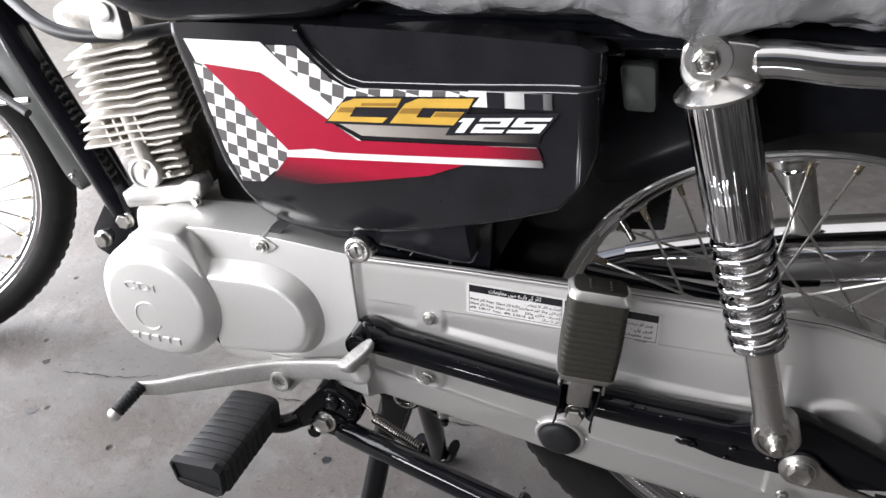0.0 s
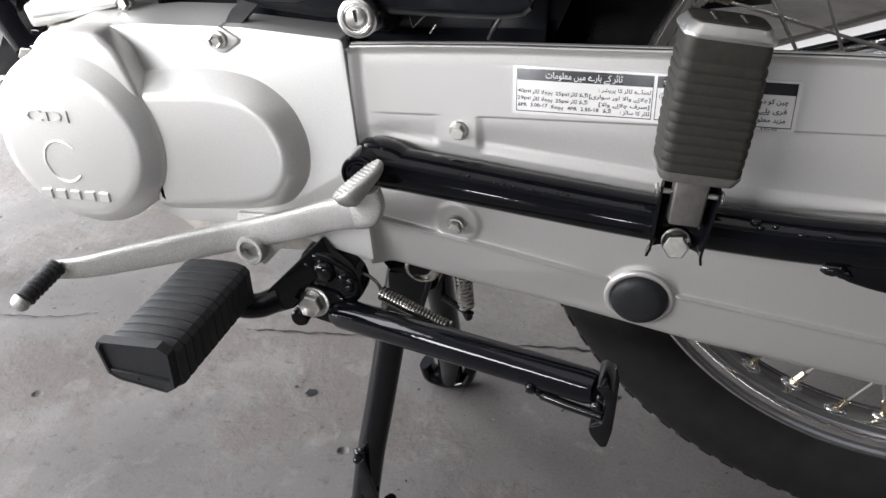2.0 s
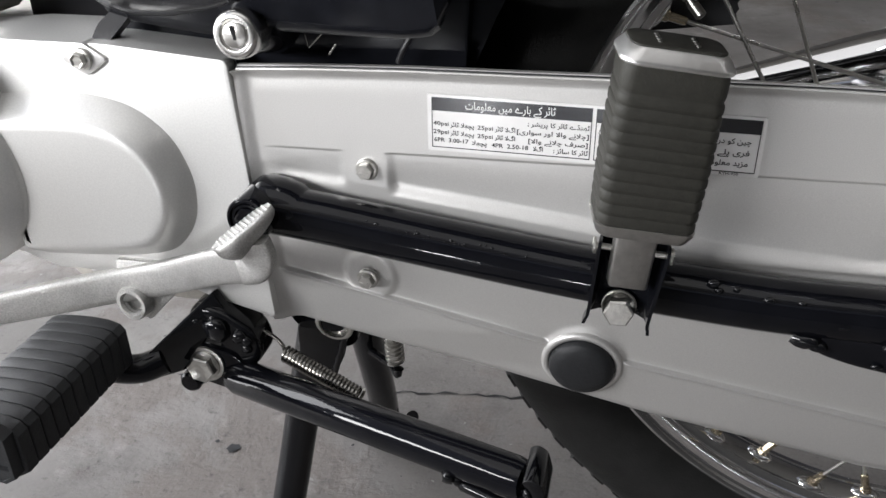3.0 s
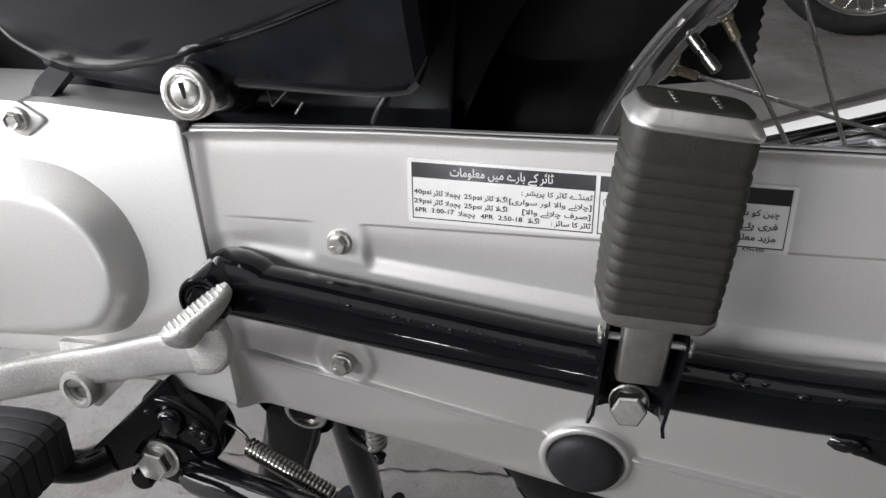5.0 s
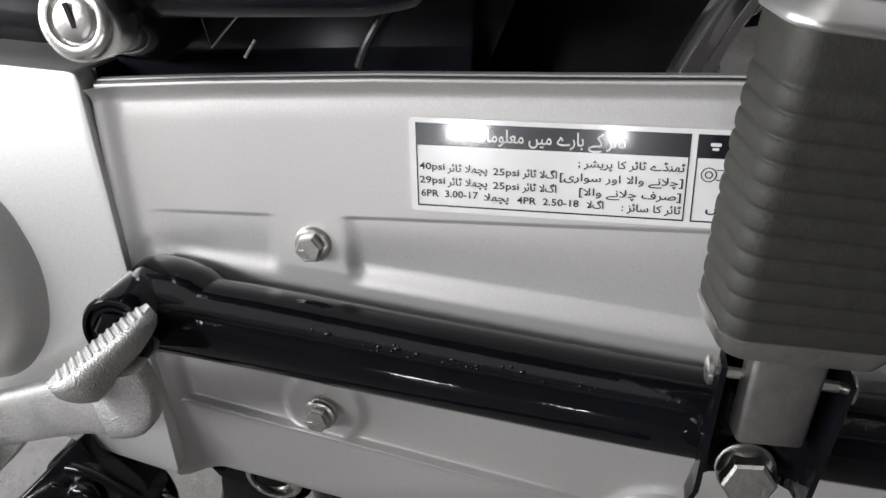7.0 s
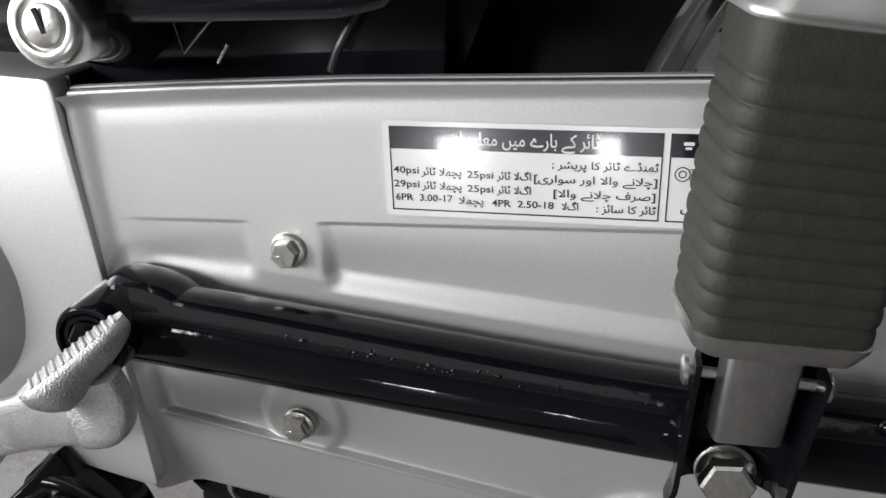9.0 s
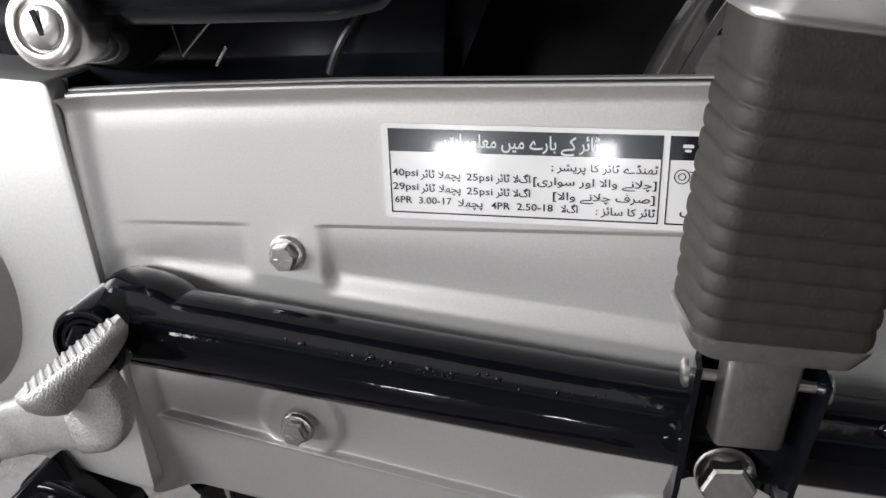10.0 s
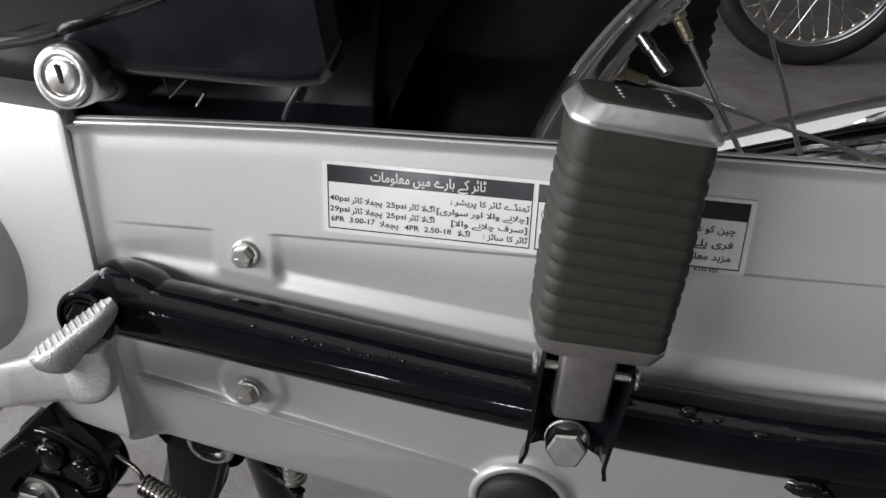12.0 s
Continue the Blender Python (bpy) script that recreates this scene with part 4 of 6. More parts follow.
    sweep(bm, [(-0.067, -0.083, 0.3770), (-0.064, -0.083, 0.3768), (-0.060, -0.083, 0.3765), (-0.050, -0.084, 0.3752), (-0.043, -0.085, 0.3738), (-0.037, -0.087, 0.3722)], [0.010, 0.0150, 0.0170, 0.0170, 0.0162, 0.0150], 28)
    part("pivot_sleeve", bm, BLACK, arm)
    bm = bmesh.new()
    lathe(bm, [(-0.03, 0.0138), (0.003, 0.0138), (0.0045, 0.0128), (0.0045, 0.0115), (0.0025, 0.0112), (0.0025, 0.0105), (0.0038, 0.0100), (0.0038, 0.0086), (-0.002, 0.0082), (-0.002, 0.0)], (-0.0615, -0.104, 0.3760), (0, -1, 0), 36, False)
    part("pivot_ring", bm, BLACK, arm)
    hex_bolt(arm, (-0.0615, -0.1045, 0.3760), (0, -1, 0), 0.0098, 0.0075, 0.004, BLACK, "pivot_nut", "", 0.2)
    # axle nut, spacer, adjuster arm, adjuster bolt
    bm = bmesh.new()
    lathe(bm, [(0, 0.0175), (0.004, 0.0175), (0.006, 0.0135), (0.007, 0.0125)], (0.342, -0.101, 0.323), (0, -1, 0), 32)
    part("axle_washer", bm, STEEL, arm)
    hex_bolt(arm, (0.342, -0.108, 0.323), (0, -1, 0), 0.0110, 0.0088, 0.006, STEEL, "axle_nut", "", 0.3)
    bm = bmesh.new()
    prism(bm, rounded([(0.342, 0.337), (0.355, 0.333), (0.378, 0.314), (0.412, 0.305), (0.412, 0.300), (0.372, 0.305), (0.342, 0.305)], 0.003, 2), -0.106, -0.102)
    bevel(bm, 0.001)
    part("chain_adjuster", bm, STEEL, arm)
    bm = bmesh.new()
    cyl(bm, (0.405, -0.098, 0.303), (0.455, -0.098, 0.300), 0.003, None, 10)
    cyl(bm, (0.418, -0.098, 0.320), (0.418, -0.098, 0.285), 0.0055, None, 12)
    part("adjuster_bolt", bm, SATIN, arm)


build_swing_arm()


# folded pillion footrest on the swing arm
def build_footrest():
    foot = part("passenger_footrest", cyl(bmesh.new(), (0.148, -0.088, 0.352), (0.148, -0.104, 0.352), 0.013, None, 20), BLACK, bike, "folded rubber pillion footrest with steel caps")
    # pressed channel bracket: rounded corners, flared lips at the open end
    def channel(t, grow):
        """Points across the channel at height t (0 to 1); grow thickens it outwards."""
        flare = 0.0016 * (1 - sstep(0, 0.12, t))
        xl, xr = 0.1335 + 0.0050 * t - flare - grow, 0.1620 + 0.0085 * t + flare + grow
        pts = [(xl, -0.1215), (xl, -0.1135), (xl + 0.0012 + flare * 0.3, -0.1085 + grow * 0.5), (xl + 0.0045 + flare, -0.1055 + grow)]
        pts += [(xl + (xr - xl) * f, -0.1048 + grow) for f in (0.3, 0.5, 0.7)]
        pts += [(xr - 0.0045 - flare, -0.1055 + grow), (xr - 0.0012 - flare * 0.3, -0.1085 + grow * 0.5), (xr, -0.1135), (xr, -0.1215)]
        out = []
        for k, (x, y) in enumerate(pts):
            f = k / (len(pts) - 1)
            arc = 0.0016 * (1 - (2 * f - 1) ** 2) * (1 - t)
            out.append(Vector((x, y, 0.3393 - 0.0036 * f + arc + 0.0490 * t)))
        return out

    bm = bmesh.new()
    steps = [0, 0.05, 0.1, 0.16, 0.3, 0.6, 0.85, 1.0]
    inner = [[bm.verts.new(p) for p in channel(t, 0.0)] for t in steps]
    outer = [[bm.verts.new(p) for p in channel(t, 0.0017)] for t in steps]
    for grid in (inner, outer):
        for p, q in zip(grid, grid[1:]):
            for k in range(len(p) - 1):
                bm.faces.new((p[k], p[k + 1], q[k + 1], q[k]))
    for p, q in ((inner[0], outer[0]), (inner[-1], outer[-1]), ([r[0] for r in inner], [r[0] for r in outer]), ([r[-1] for r in inner], [r[-1] for r in outer])):
        for k in range(len(p) - 1):
            bm.faces.new((p[k], p[k + 1], q[k + 1], q[k]))
    part("channel_bracket", bm, BLACK, foot, "", 50)
    bm = bmesh.new()
    cyl(bm, (0.1350, -0.1135, 0.3825), (0.1725, -0.1135, 0.3795), 0.0017, None, 14)
    lathe(bm, [(0, 0.0044), (0.0012, 0.0044), (0.002, 0.0030)], (0.1352, -0.1135, 0.3825), (-1, 0, 0), 16)
    lathe(bm, [(0, 0.0044), (0.0012, 0.0044), (0.002, 0.0030)], (0.1722, -0.1135, 0.3795), (1, 0, 0), 16)
    part("hinge_pin", bm, STEEL, foot)
    bm = bmesh.new()
    lathe(bm, [(0, 0.0092), (0.0014, 0.0092), (0.0017, 0.008)], (0.1485, -0.1068, 0.344), (0.0, -1, 0.05), 32)
    part("washer", bm, STEEL, foot)
    hex_bolt(foot, (0.1485, -0.1088, 0.3435), (0.03, -1, 0.08), 0.0088, 0.0072, 0.0082, STEEL, "hexagon_bolt", "", 0.3, False)
    # neck, rubber, caps in the footrest's own leaning frame: u across, w along, n outwards
    u = Vector((0.0465, 0.0110, -0.0085)).normalized()
    w = Vector((0.0085, -0.0030, 0.0820)).normalized()
    n = u.cross(w).normalized()
    n = n if n.y < 0 else -n
    base = Vector((0.1588, -0.1248, 0.3928)) - n * 0.0147

    def section(bm, profile, corner, k=5, du=0.0, dn=0.0):
        """Lofts a rounded oblong; profile rows: along, half width, half depth."""
        rings = []
        for h, a, b in profile:
            a, b = a * 1.06, b * 1.12
            ring = []
            c = min(corner, a * 0.95, b * 0.95)
            for sx, sy, a0 in ((1, 1, 0), (-1, 1, 90), (-1, -1, 180), (1, -1, 270)):
                for i in range(k + 1):
                    t = radians(a0 + 90 * i / k)
                    ring.append(bm.verts.new(base + w * h + u * (du + sx * (a - c) + c * math.cos(t)) + n * (dn + sy * (b - c) + c * math.sin(t))))
            rings.append(ring)
        m = len(rings[0])
        for p, q in zip(rings, rings[1:]):
            for i in range(m):
                bm.faces.new((p[i], p[(i + 1) % m], q[(i + 1) % m], q[i]))
        bm.faces.new(rings[0][::-1])
        bm.faces.new(rings[-1])
        return bm

    bm = bmesh.new()
    section(bm, [(-0.0318, 0.0092, 0.0034), (-0.0310, 0.0097, 0.0037), (0.004, 0.0102, 0.0038)], 0.0016, 3, -0.002, 0.0057)
    part("footrest_neck", bm, BRUSHED, foot, "flat steel neck")
    bm = bmesh.new()
    section(bm, [(-0.003, 0.0185, 0.0085), (-0.0015, 0.0215, 0.0110), (0.004, 0.0238, 0.0130), (0.0055, 0.0240, 0.0132), (0.006, 0.0234, 0.0126)], 0.0066)
    part("end_cap", bm, BRUSHED, foot, "worn steel end cap")
    rows = []
    ribs = 11
    for i in range(ribs + 1):
        h0, h1 = 0.0055 + 0.0680 * i / ribs, 0.0055 + 0.0680 * (i + 1) / ribs if i < ribs else 0.0872
        g = (h1 - h0)
        k = 0.0232 + 0.0009 * math.sin(math.pi * (i + 0.5) / ribs)
        rows += [(h0 + f * g, k - 0.0005 * e, 0.0134 - 0.0006 * e) for f, e in ((0.0, 1.0), (0.06, 0.85), (0.14, 0.4), (0.26, 0.1), (0.5, 0.0), (0.74, 0.08), (0.86, 0.35), (0.94, 0.8))]
    rows.append((0.0876, 0.0232, 0.0128))
    part("ribbed_rubber", section(bmesh.new(), rows, 0.0062), RUBBER, foot, "olive black ribbed rubber", 80)
    bm = bmesh.new()
    section(bm, [(0.0866, 0.0236, 0.0130), (0.0870, 0.0244, 0.0138), (0.0878, 0.0246, 0.0140), (0.0886, 0.0245, 0.0140), (0.0894, 0.0241, 0.0136), (0.0938, 0.0216, 0.0104), (0.0946, 0.0207, 0.0097)], 0.0078, 7)
    cap = part("chrome_cap", bm, CAPSTEEL, foot, "bright worn steel end cap", 60)
    bm = bmesh.new()
    section(bm, [(0.0938, 0.0206, 0.0099), (0.0950, 0.0206, 0.0099), (0.0955, 0.0198, 0.0093)], 0.0065, 7)
    part("cap_inlay", bm, RUBBER, foot)
    for s in (-0.0085, 0.0085):
        for i in range(4):
            bm = bmesh.new()
            p = base + w * 0.0954 + u * s + n * (-0.0055 + 0.0034 * i)
            lathe(bm, [(0, 0.0011), (0.0005, 0.0011), (0.0007, 0.0006)], p, w, 8)
            part("cap_stud", bm, BRUSHED, foot)


build_footrest()


# heel-and-toe gear lever
def build_gear_lever():
    bm = bmesh.new()
    path = smooth_path([(-0.314, -0.132, 0.2885), (-0.29, -0.124, 0.2890), (-0.255, -0.109, 0.2930), (-0.213, -0.093, 0.2990), (-0.172, -0.083, 0.3065), (-0.132, -0.088, 0.3200), (-0.090, -0.104, 0.3405), (-0.062, -0.118, 0.3530)], 8)
    k = len(path)
    sweep(bm, path, [0.0080 + 0.0040 * sstep(0, 0.45, i / k) for i in range(k)], 24, 0.36, square=0.45)
    lever = part("gear_lever", bm, LEVER, bike, "bare alloy heel-and-toe gear lever")
    bm = bmesh.new()
    sweep(bm, smooth_path([(-0.064, -0.119, 0.3525), (-0.056, -0.1195, 0.3545), (-0.0525, -0.121, 0.362), (-0.054, -0.123, 0.372)], 6), [0.0115] * 19, 24, 0.42, square=0.5)
    part("lever_elbow", bm, LEVER, lever)
    # heel pad with ribs
    a = (Vector((-0.0451, -0.1099, 0.3873)) - Vector((-0.0690, -0.137, 0.371)))
    L = a.length
    ax = a.normalized()
    up = Vector((-0.40, -0.02, 1))
    up = (up - ax * up.dot(ax)).normalized()
    side = ax.cross(up)
    o = Vector((-0.0690, -0.1365, 0.3715))

    def place(bm):
        M = Matrix((ax, side, up)).transposed().to_4x4()
        return moved(bm, Matrix.Translation(o) @ M)

    bm = bmesh.new()
    rows = []
    for i in range(25):
        t = i / 24
        hw = 0.0096 * math.sqrt(max(0.16, 1 - abs(2 * t - 1) ** 4))
        th = (0.0030 + 0.0118 * (1 - t) ** 0.55) * math.sqrt(min(1, 0.10 + t / 0.24))
        ring = [bm.verts.new((L * t, -hw * math.cos(math.pi * k / 12), -th * math.sin(math.pi * k / 12))) for k in range(13)]
        ring += [bm.verts.new((L * t, s * hw * 0.85, 0.0016)) for s in (1, 0.4, -0.4, -1)]
        rows.append(ring)
    for p, q in zip(rows, rows[1:]):
        for i in range(17):
            bm.faces.new((p[i], p[(i + 1) % 17], q[(i + 1) % 17], q[i]))
    bm.faces.new(rows[0][::-1])
    bm.faces.new(rows[-1])
    part("heel_pad", place(bm), LEVER, lever, "ribbed alloy heel pad", 60)
    for i in range(12):
        bm = bmesh.new()
        x = L * (0.10 + 0.072 * i)
        hw = 0.0078 * math.sqrt(max(0.2, 1 - (2 * x / L - 0.95) ** 4))
        box(bm, (x, -hw, 0.0010), (x + L * 0.036, hw, 0.0023))
        bevel(bm, 0.0004, 1)
        part("pad_rib", place(bm), LEVER, lever)
    # clamp with its open eye, hanging behind the bar
    bm = bmesh.new()
    prism(bm, rounded([(-0.177, 0.325), (-0.134, 0.325), (-0.1366, 0.303), (-0.1605, 0.2790), (-0.170, 0.284), (-0.177, 0.296)], 0.003, 3), -0.083, -0.070)
    bevel(bm, 0.0015)
    part("shaft_clamp", bm, LEVER, lever)
    bm = bmesh.new()
    lathe(bm, [(0, 0.0122), (0.020, 0.0122), (0.0215, 0.0114), (0.0215, 0.0086), (0.0195, 0.0076), (0.0180, 0.0084), (0.0165, 0.0076), (0.0150, 0.0084), (0.0135, 0.0076), (0.0120, 0.0084), (0.0105, 0.0076), (0.0090, 0.0084), (0.0075, 0.0076), (-0.006, 0.0076), (-0.006, 0.0)], (-0.1652, -0.0690, 0.2940), (-0.12, -1, 0.05), 28, False)
    part("clamp_eye", bm, LEVER, lever)
    # toe rubber
    bm = bmesh.new()
    p0, p1 = Vector((-0.3115, -0.131, 0.2985)), Vector((-0.3215, -0.166, 0.2865))
    d = (p1 - p0).length
    prof = [(0, 0.006)]
    for i in range(8):
        prof += [(d * (0.04 + 0.115 * i), 0.0078), (d * (0.10 + 0.115 * i), 0.0078), (d * (0.12 + 0.115 * i), 0.0068), (d * (0.14 + 0.115 * i), 0.0068)]
    lathe(bm, prof, p0 + Vector((0, 0, -0.006)), p1 - p0, 20)
    part("toe_rubber", bm, PEG, lever, "ribbed black toe rubber")
    bm = bmesh.new()
    q = p1 + Vector((0, 0, -0.006))
    lathe(bm, [(0, 0.0075), (0.003, 0.0072), (0.006, 0.0055), (0.0072, 0.003), (0.0075, 0)], q, p1 - p0, 18, False)
    part("toe_tip", bm, LEVER, lever, "bare metal tip")


build_gear_lever()


# rider's footrest
def build_rider_peg():
    peg = part("rider_footrest", sweep(bmesh.new(), smooth_path([(-0.171, -0.15, 0.288), (-0.170, -0.13, 0.283), (-0.167, -0.122, 0.280)], 6), 0.010, 14, 0.8), BLACK, bike, "black ribbed rubber rider footrest on a steel arm")
    ribs = 11
    y0, y1 = -0.120, -0.222
    for i in range(ribs):
        a, b = y0 + (y1 - y0) * i / ribs, y0 + (y1 - y0) * (i + 1) / ribs
        bm = bmesh.new()

        def prof(y, s):
            t = (y - y0) / (y1 - y0)
            cx, cz = -0.1780 - 0.002 * t, 0.2870 - 0.001 * t
            return [(cx + x * s * 1.08, cz + z * s) for x, z in ((-0.0245, 0.0105), (-0.0236, 0.0142), (-0.0195, 0.0164), (-0.010, 0.0176), (0.004, 0.0180), (0.0150, 0.0172), (0.0215, 0.0150), (0.0245, 0.0108), (0.024, -0.014), (0.017, -0.0185), (-0.015, -0.0125), (-0.0215, -0.008))]

        sec = [(a, 0.935), (a + (b - a) * 0.05, 0.985), (a + (b - a) * 0.14, 1.0), (a + (b - a) * 0.90, 1.0), (a + (b - a) * 0.96, 0.985), (b, 0.935)]
        rings = [[bm.verts.new((x, y, z)) for x, z in prof(y, s)] for y, s in sec]
        for p, q in zip(rings, rings[1:]):
            for k in range(len(p)):
                bm.faces.new((p[k], p[(k + 1) % len(p)], q[(k + 1) % len(p)], q[k]))
        bm.faces.new(rings[0][::-1])
        bm.faces.new(rings[-1])
        part("rubber_rib", bm, PEG, peg, "", 30)
    bm = bmesh.new()
    shape = [(-0.0275, 0.0125), (-0.0250, 0.0170), (0.0195, 0.0180), (0.0265, 0.0130), (0.0255, -0.0145), (0.0185, -0.019), (-0.016, -0.013), (-0.0235, -0.0085)]
    rings = [[bm.verts.new((-0.1815 + x * s, y, 0.2880 + z * s)) for x, z in shape] for y, s in ((-0.2205, 0.94), (-0.2215, 0.985), (-0.2285, 0.995), (-0.2295, 0.98), (-0.2295, 0.90), (-0.2270, 0.86), (-0.2270, 0.5))]
    for p, q in zip(rings, rings[1:]):
        for k in range(8):
            bm.faces.new((p[k], p[(k + 1) % 8], q[(k + 1) % 8], q[k]))
    bm.faces.new(rings[0][::-1])
    bm.faces.new(rings[-1])
    end = part("rubber_end", bm, PEG, peg, "", 25)
    bm = bmesh.new()
    prism(bm, [(-0.1815 + x, 0.288 + z) for x, z in ((-0.0215, -0.005), (0.0235, -0.0085), (0.0235, -0.0140), (0.0170, -0.0170), (-0.0145, -0.0118), (-0.0205, -0.0080))], -0.2292, -0.2262)
    bevel(bm, 0.0008, 1)
    part("rubber_lip", bm, PEG, end)
    bm = bmesh.new()
    lathe(bm, [(0, 0.0012), (0.0012, 0.0010)], (-0.1825, -0.2290, 0.2775), (0, -1, 0), 10)
    part("moulding_nub", bm, PEG, end)


build_rider_peg()


# side stand, folded back, with its bracket and spring
def build_side_stand():
    bm = bmesh.new()
    prism(bm, rounded([(-0.134, 0.262), (-0.124, 0.300), (-0.106, 0.301), (-0.080, 0.285), (-0.076, 0.266), (-0.092, 0.248), (-0.118, 0.243), (-0.130, 0.246)], 0.008, 3), -0.0925, -0.068)
    bevel(bm, 0.005, 3)
    stand = part("side_stand", bm, LACQUER, bike, "folded glossy black side stand with coil spring")
    bm = bmesh.new()
    corners = [Vector(p) for p in ((-0.1085, -0.086, 0.3090), (-0.1476, -0.112, 0.2735), (-0.1515, -0.119, 0.2640), (-0.1490, -0.118, 0.2545), (-0.1316, -0.100, 0.2530), (-0.1000, -0.088, 0.2960))]
    f, g = [bm.verts.new(p) for p in corners], [bm.verts.new(p + Vector((0.001, 0.007, 0.0))) for p in corners]
    bm.faces.new(f)
    bm.faces.new(g[::-1])
    for k in range(6):
        bm.faces.new((f[k], g[k], g[(k + 1) % 6], f[(k + 1) % 6]))
    bevel(bm, 0.0015, 2)
    part("bracket_plate", bm, LACQUER, stand)
    bm = bmesh.new()
    sweep(bm, smooth_path([(-0.176, -0.142, 0.286), (-0.172, -0.131, 0.277), (-0.163, -0.122, 0.267), (-0.152, -0.114, 0.263), (-0.140, -0.106, 0.266)], 6), 0.0098, 18)
    part("footrest_arm", bm, BLACK, stand)
    for x, z, r in ((-0.1205, 0.2840, 0.0052), (-0.1190, 0.2900, 0.0040), (-0.1050, 0.2865, 0.0085), (-0.0900, 0.2815, 0.0050), (-0.0850, 0.2790, 0.0040), (-0.0865, 0.2725, 0.0036), (-0.092, 0.253, 0.0052), (-0.0895, 0.246, 0.0044), (-0.0945, 0.243, 0.0046), (-0.1275, 0.250, 0.0050)):
        bm = bmesh.new()
        bmesh.ops.create_icosphere(bm, subdivisions=2, radius=r)
        for v in bm.verts:
            v.co *= 1 + 0.45 * noise.noise(v.co * 420 + Vector((x * 90, 0, z * 90)))
            v.co.y *= 0.7
        part("weld_blob", moved(bm, pose(x, -0.0935, z)), LACQUER, stand, "", 80)
    bm = bmesh.new()
    a, b = Vector((-0.100, -0.091, 0.2480)), Vector((0.108, -0.163, 0.2625))
    sweep(bm, [a + (b - a) * t for t in (0, 0.03, 0.5, 0.97, 1)], [0.0105, 0.0122, 0.0122, 0.0118, 0.0105], 24)
    part("stand_tube", bm, BLACK, stand)
    bm = bmesh.new()
    prism(bm, rounded([(-0.136, 0.262), (-0.128, 0.275), (-0.095, 0.268), (-0.085, 0.25), (-0.088, 0.234), (-0.12, 0.242)], 0.006, 3), -0.095, -0.086)
    bevel(bm, 0.003)
    part("stand_fork", bm, BLACK, stand)
    bm = bmesh.new()
    prism(bm, rounded([(0.1075, 0.274), (0.1125, 0.2775), (0.1185, 0.274), (0.1212, 0.262), (0.1195, 0.240), (0.1165, 0.2265), (0.1125, 0.2255), (0.1060, 0.2345), (0.1040, 0.2410), (0.1130, 0.2450), (0.1150, 0.262), (0.1120, 0.2700)], 0.0025, 3), -0.177, -0.150)
    bevel(bm, 0.0016, 2)
    part("stand_foot", bm, LACQUER, stand)
    bm = bmesh.new()
    sweep(bm, [(0.068, -0.1560, 0.2478), (0.072, -0.1580, 0.2470), (0.090, -0.1640, 0.2462), (0.1125, -0.1700, 0.2455)], [0.0015, 0.0034, 0.0034, 0.0034], 12)
    part("stop_rod", bm, LACQUER, stand)
    for x, y, z, r in ((0.0640, -0.1585, 0.2530, 0.0042), (0.0690, -0.1575, 0.2500, 0.0034), (0.1090, -0.1720, 0.2560, 0.0040), (0.1110, -0.1740, 0.2640, 0.0030)):
        bm = bmesh.new()
        bmesh.ops.create_icosphere(bm, subdivisions=2, radius=r)
        for v in bm.verts:
            v.co *= 1 + 0.5 * noise.noise(v.co * 420 + Vector((x * 90, 0, z * 90)))
        part("weld_blob", moved(bm, pose(x, y, z)), LACQUER, stand, "", 80)
    bm = bmesh.new()
    lathe(bm, [(0, 0.013), (0.002, 0.013), (0.0025, 0.011)], (-0.1165, -0.095, 0.2585), (0, -1, 0.05), 30)
    part("washer", bm, STEEL, stand)
    hex_bolt(stand, (-0.1165, -0.0972, 0.2585), (0, -1, 0.05), 0.0108, 0.0086, 0.008, STEEL, "pivot_nut", "", 0.1)
    bm = bmesh.new()
    lathe(bm, [(0, 0.0075), (0.006, 0.0075), (0.008, 0.0060)], (-0.1285, -0.094, 0.2445), (0, -1, 0), 18)
    part("stop_boss", bm, BLACK, stand)
    bm = bmesh.new()
    s0, s1 = Vector((-0.066, -0.080, 0.262)), Vector((-0.010, -0.095, 0.2470))
    coil(bm, s0, s1, 0.0049, 0.0011, 22, 6, 12)
    sweep(bm, smooth_path([(-0.086, -0.080, 0.279), (-0.076, -0.080, 0.277), (-0.068, -0.080, 0.270), (-0.066, -0.080, 0.262)], 5), 0.0013, 8)
    part("return_spring", bm, DULLZINC, stand, "dull dark steel coil spring")


build_side_stand()


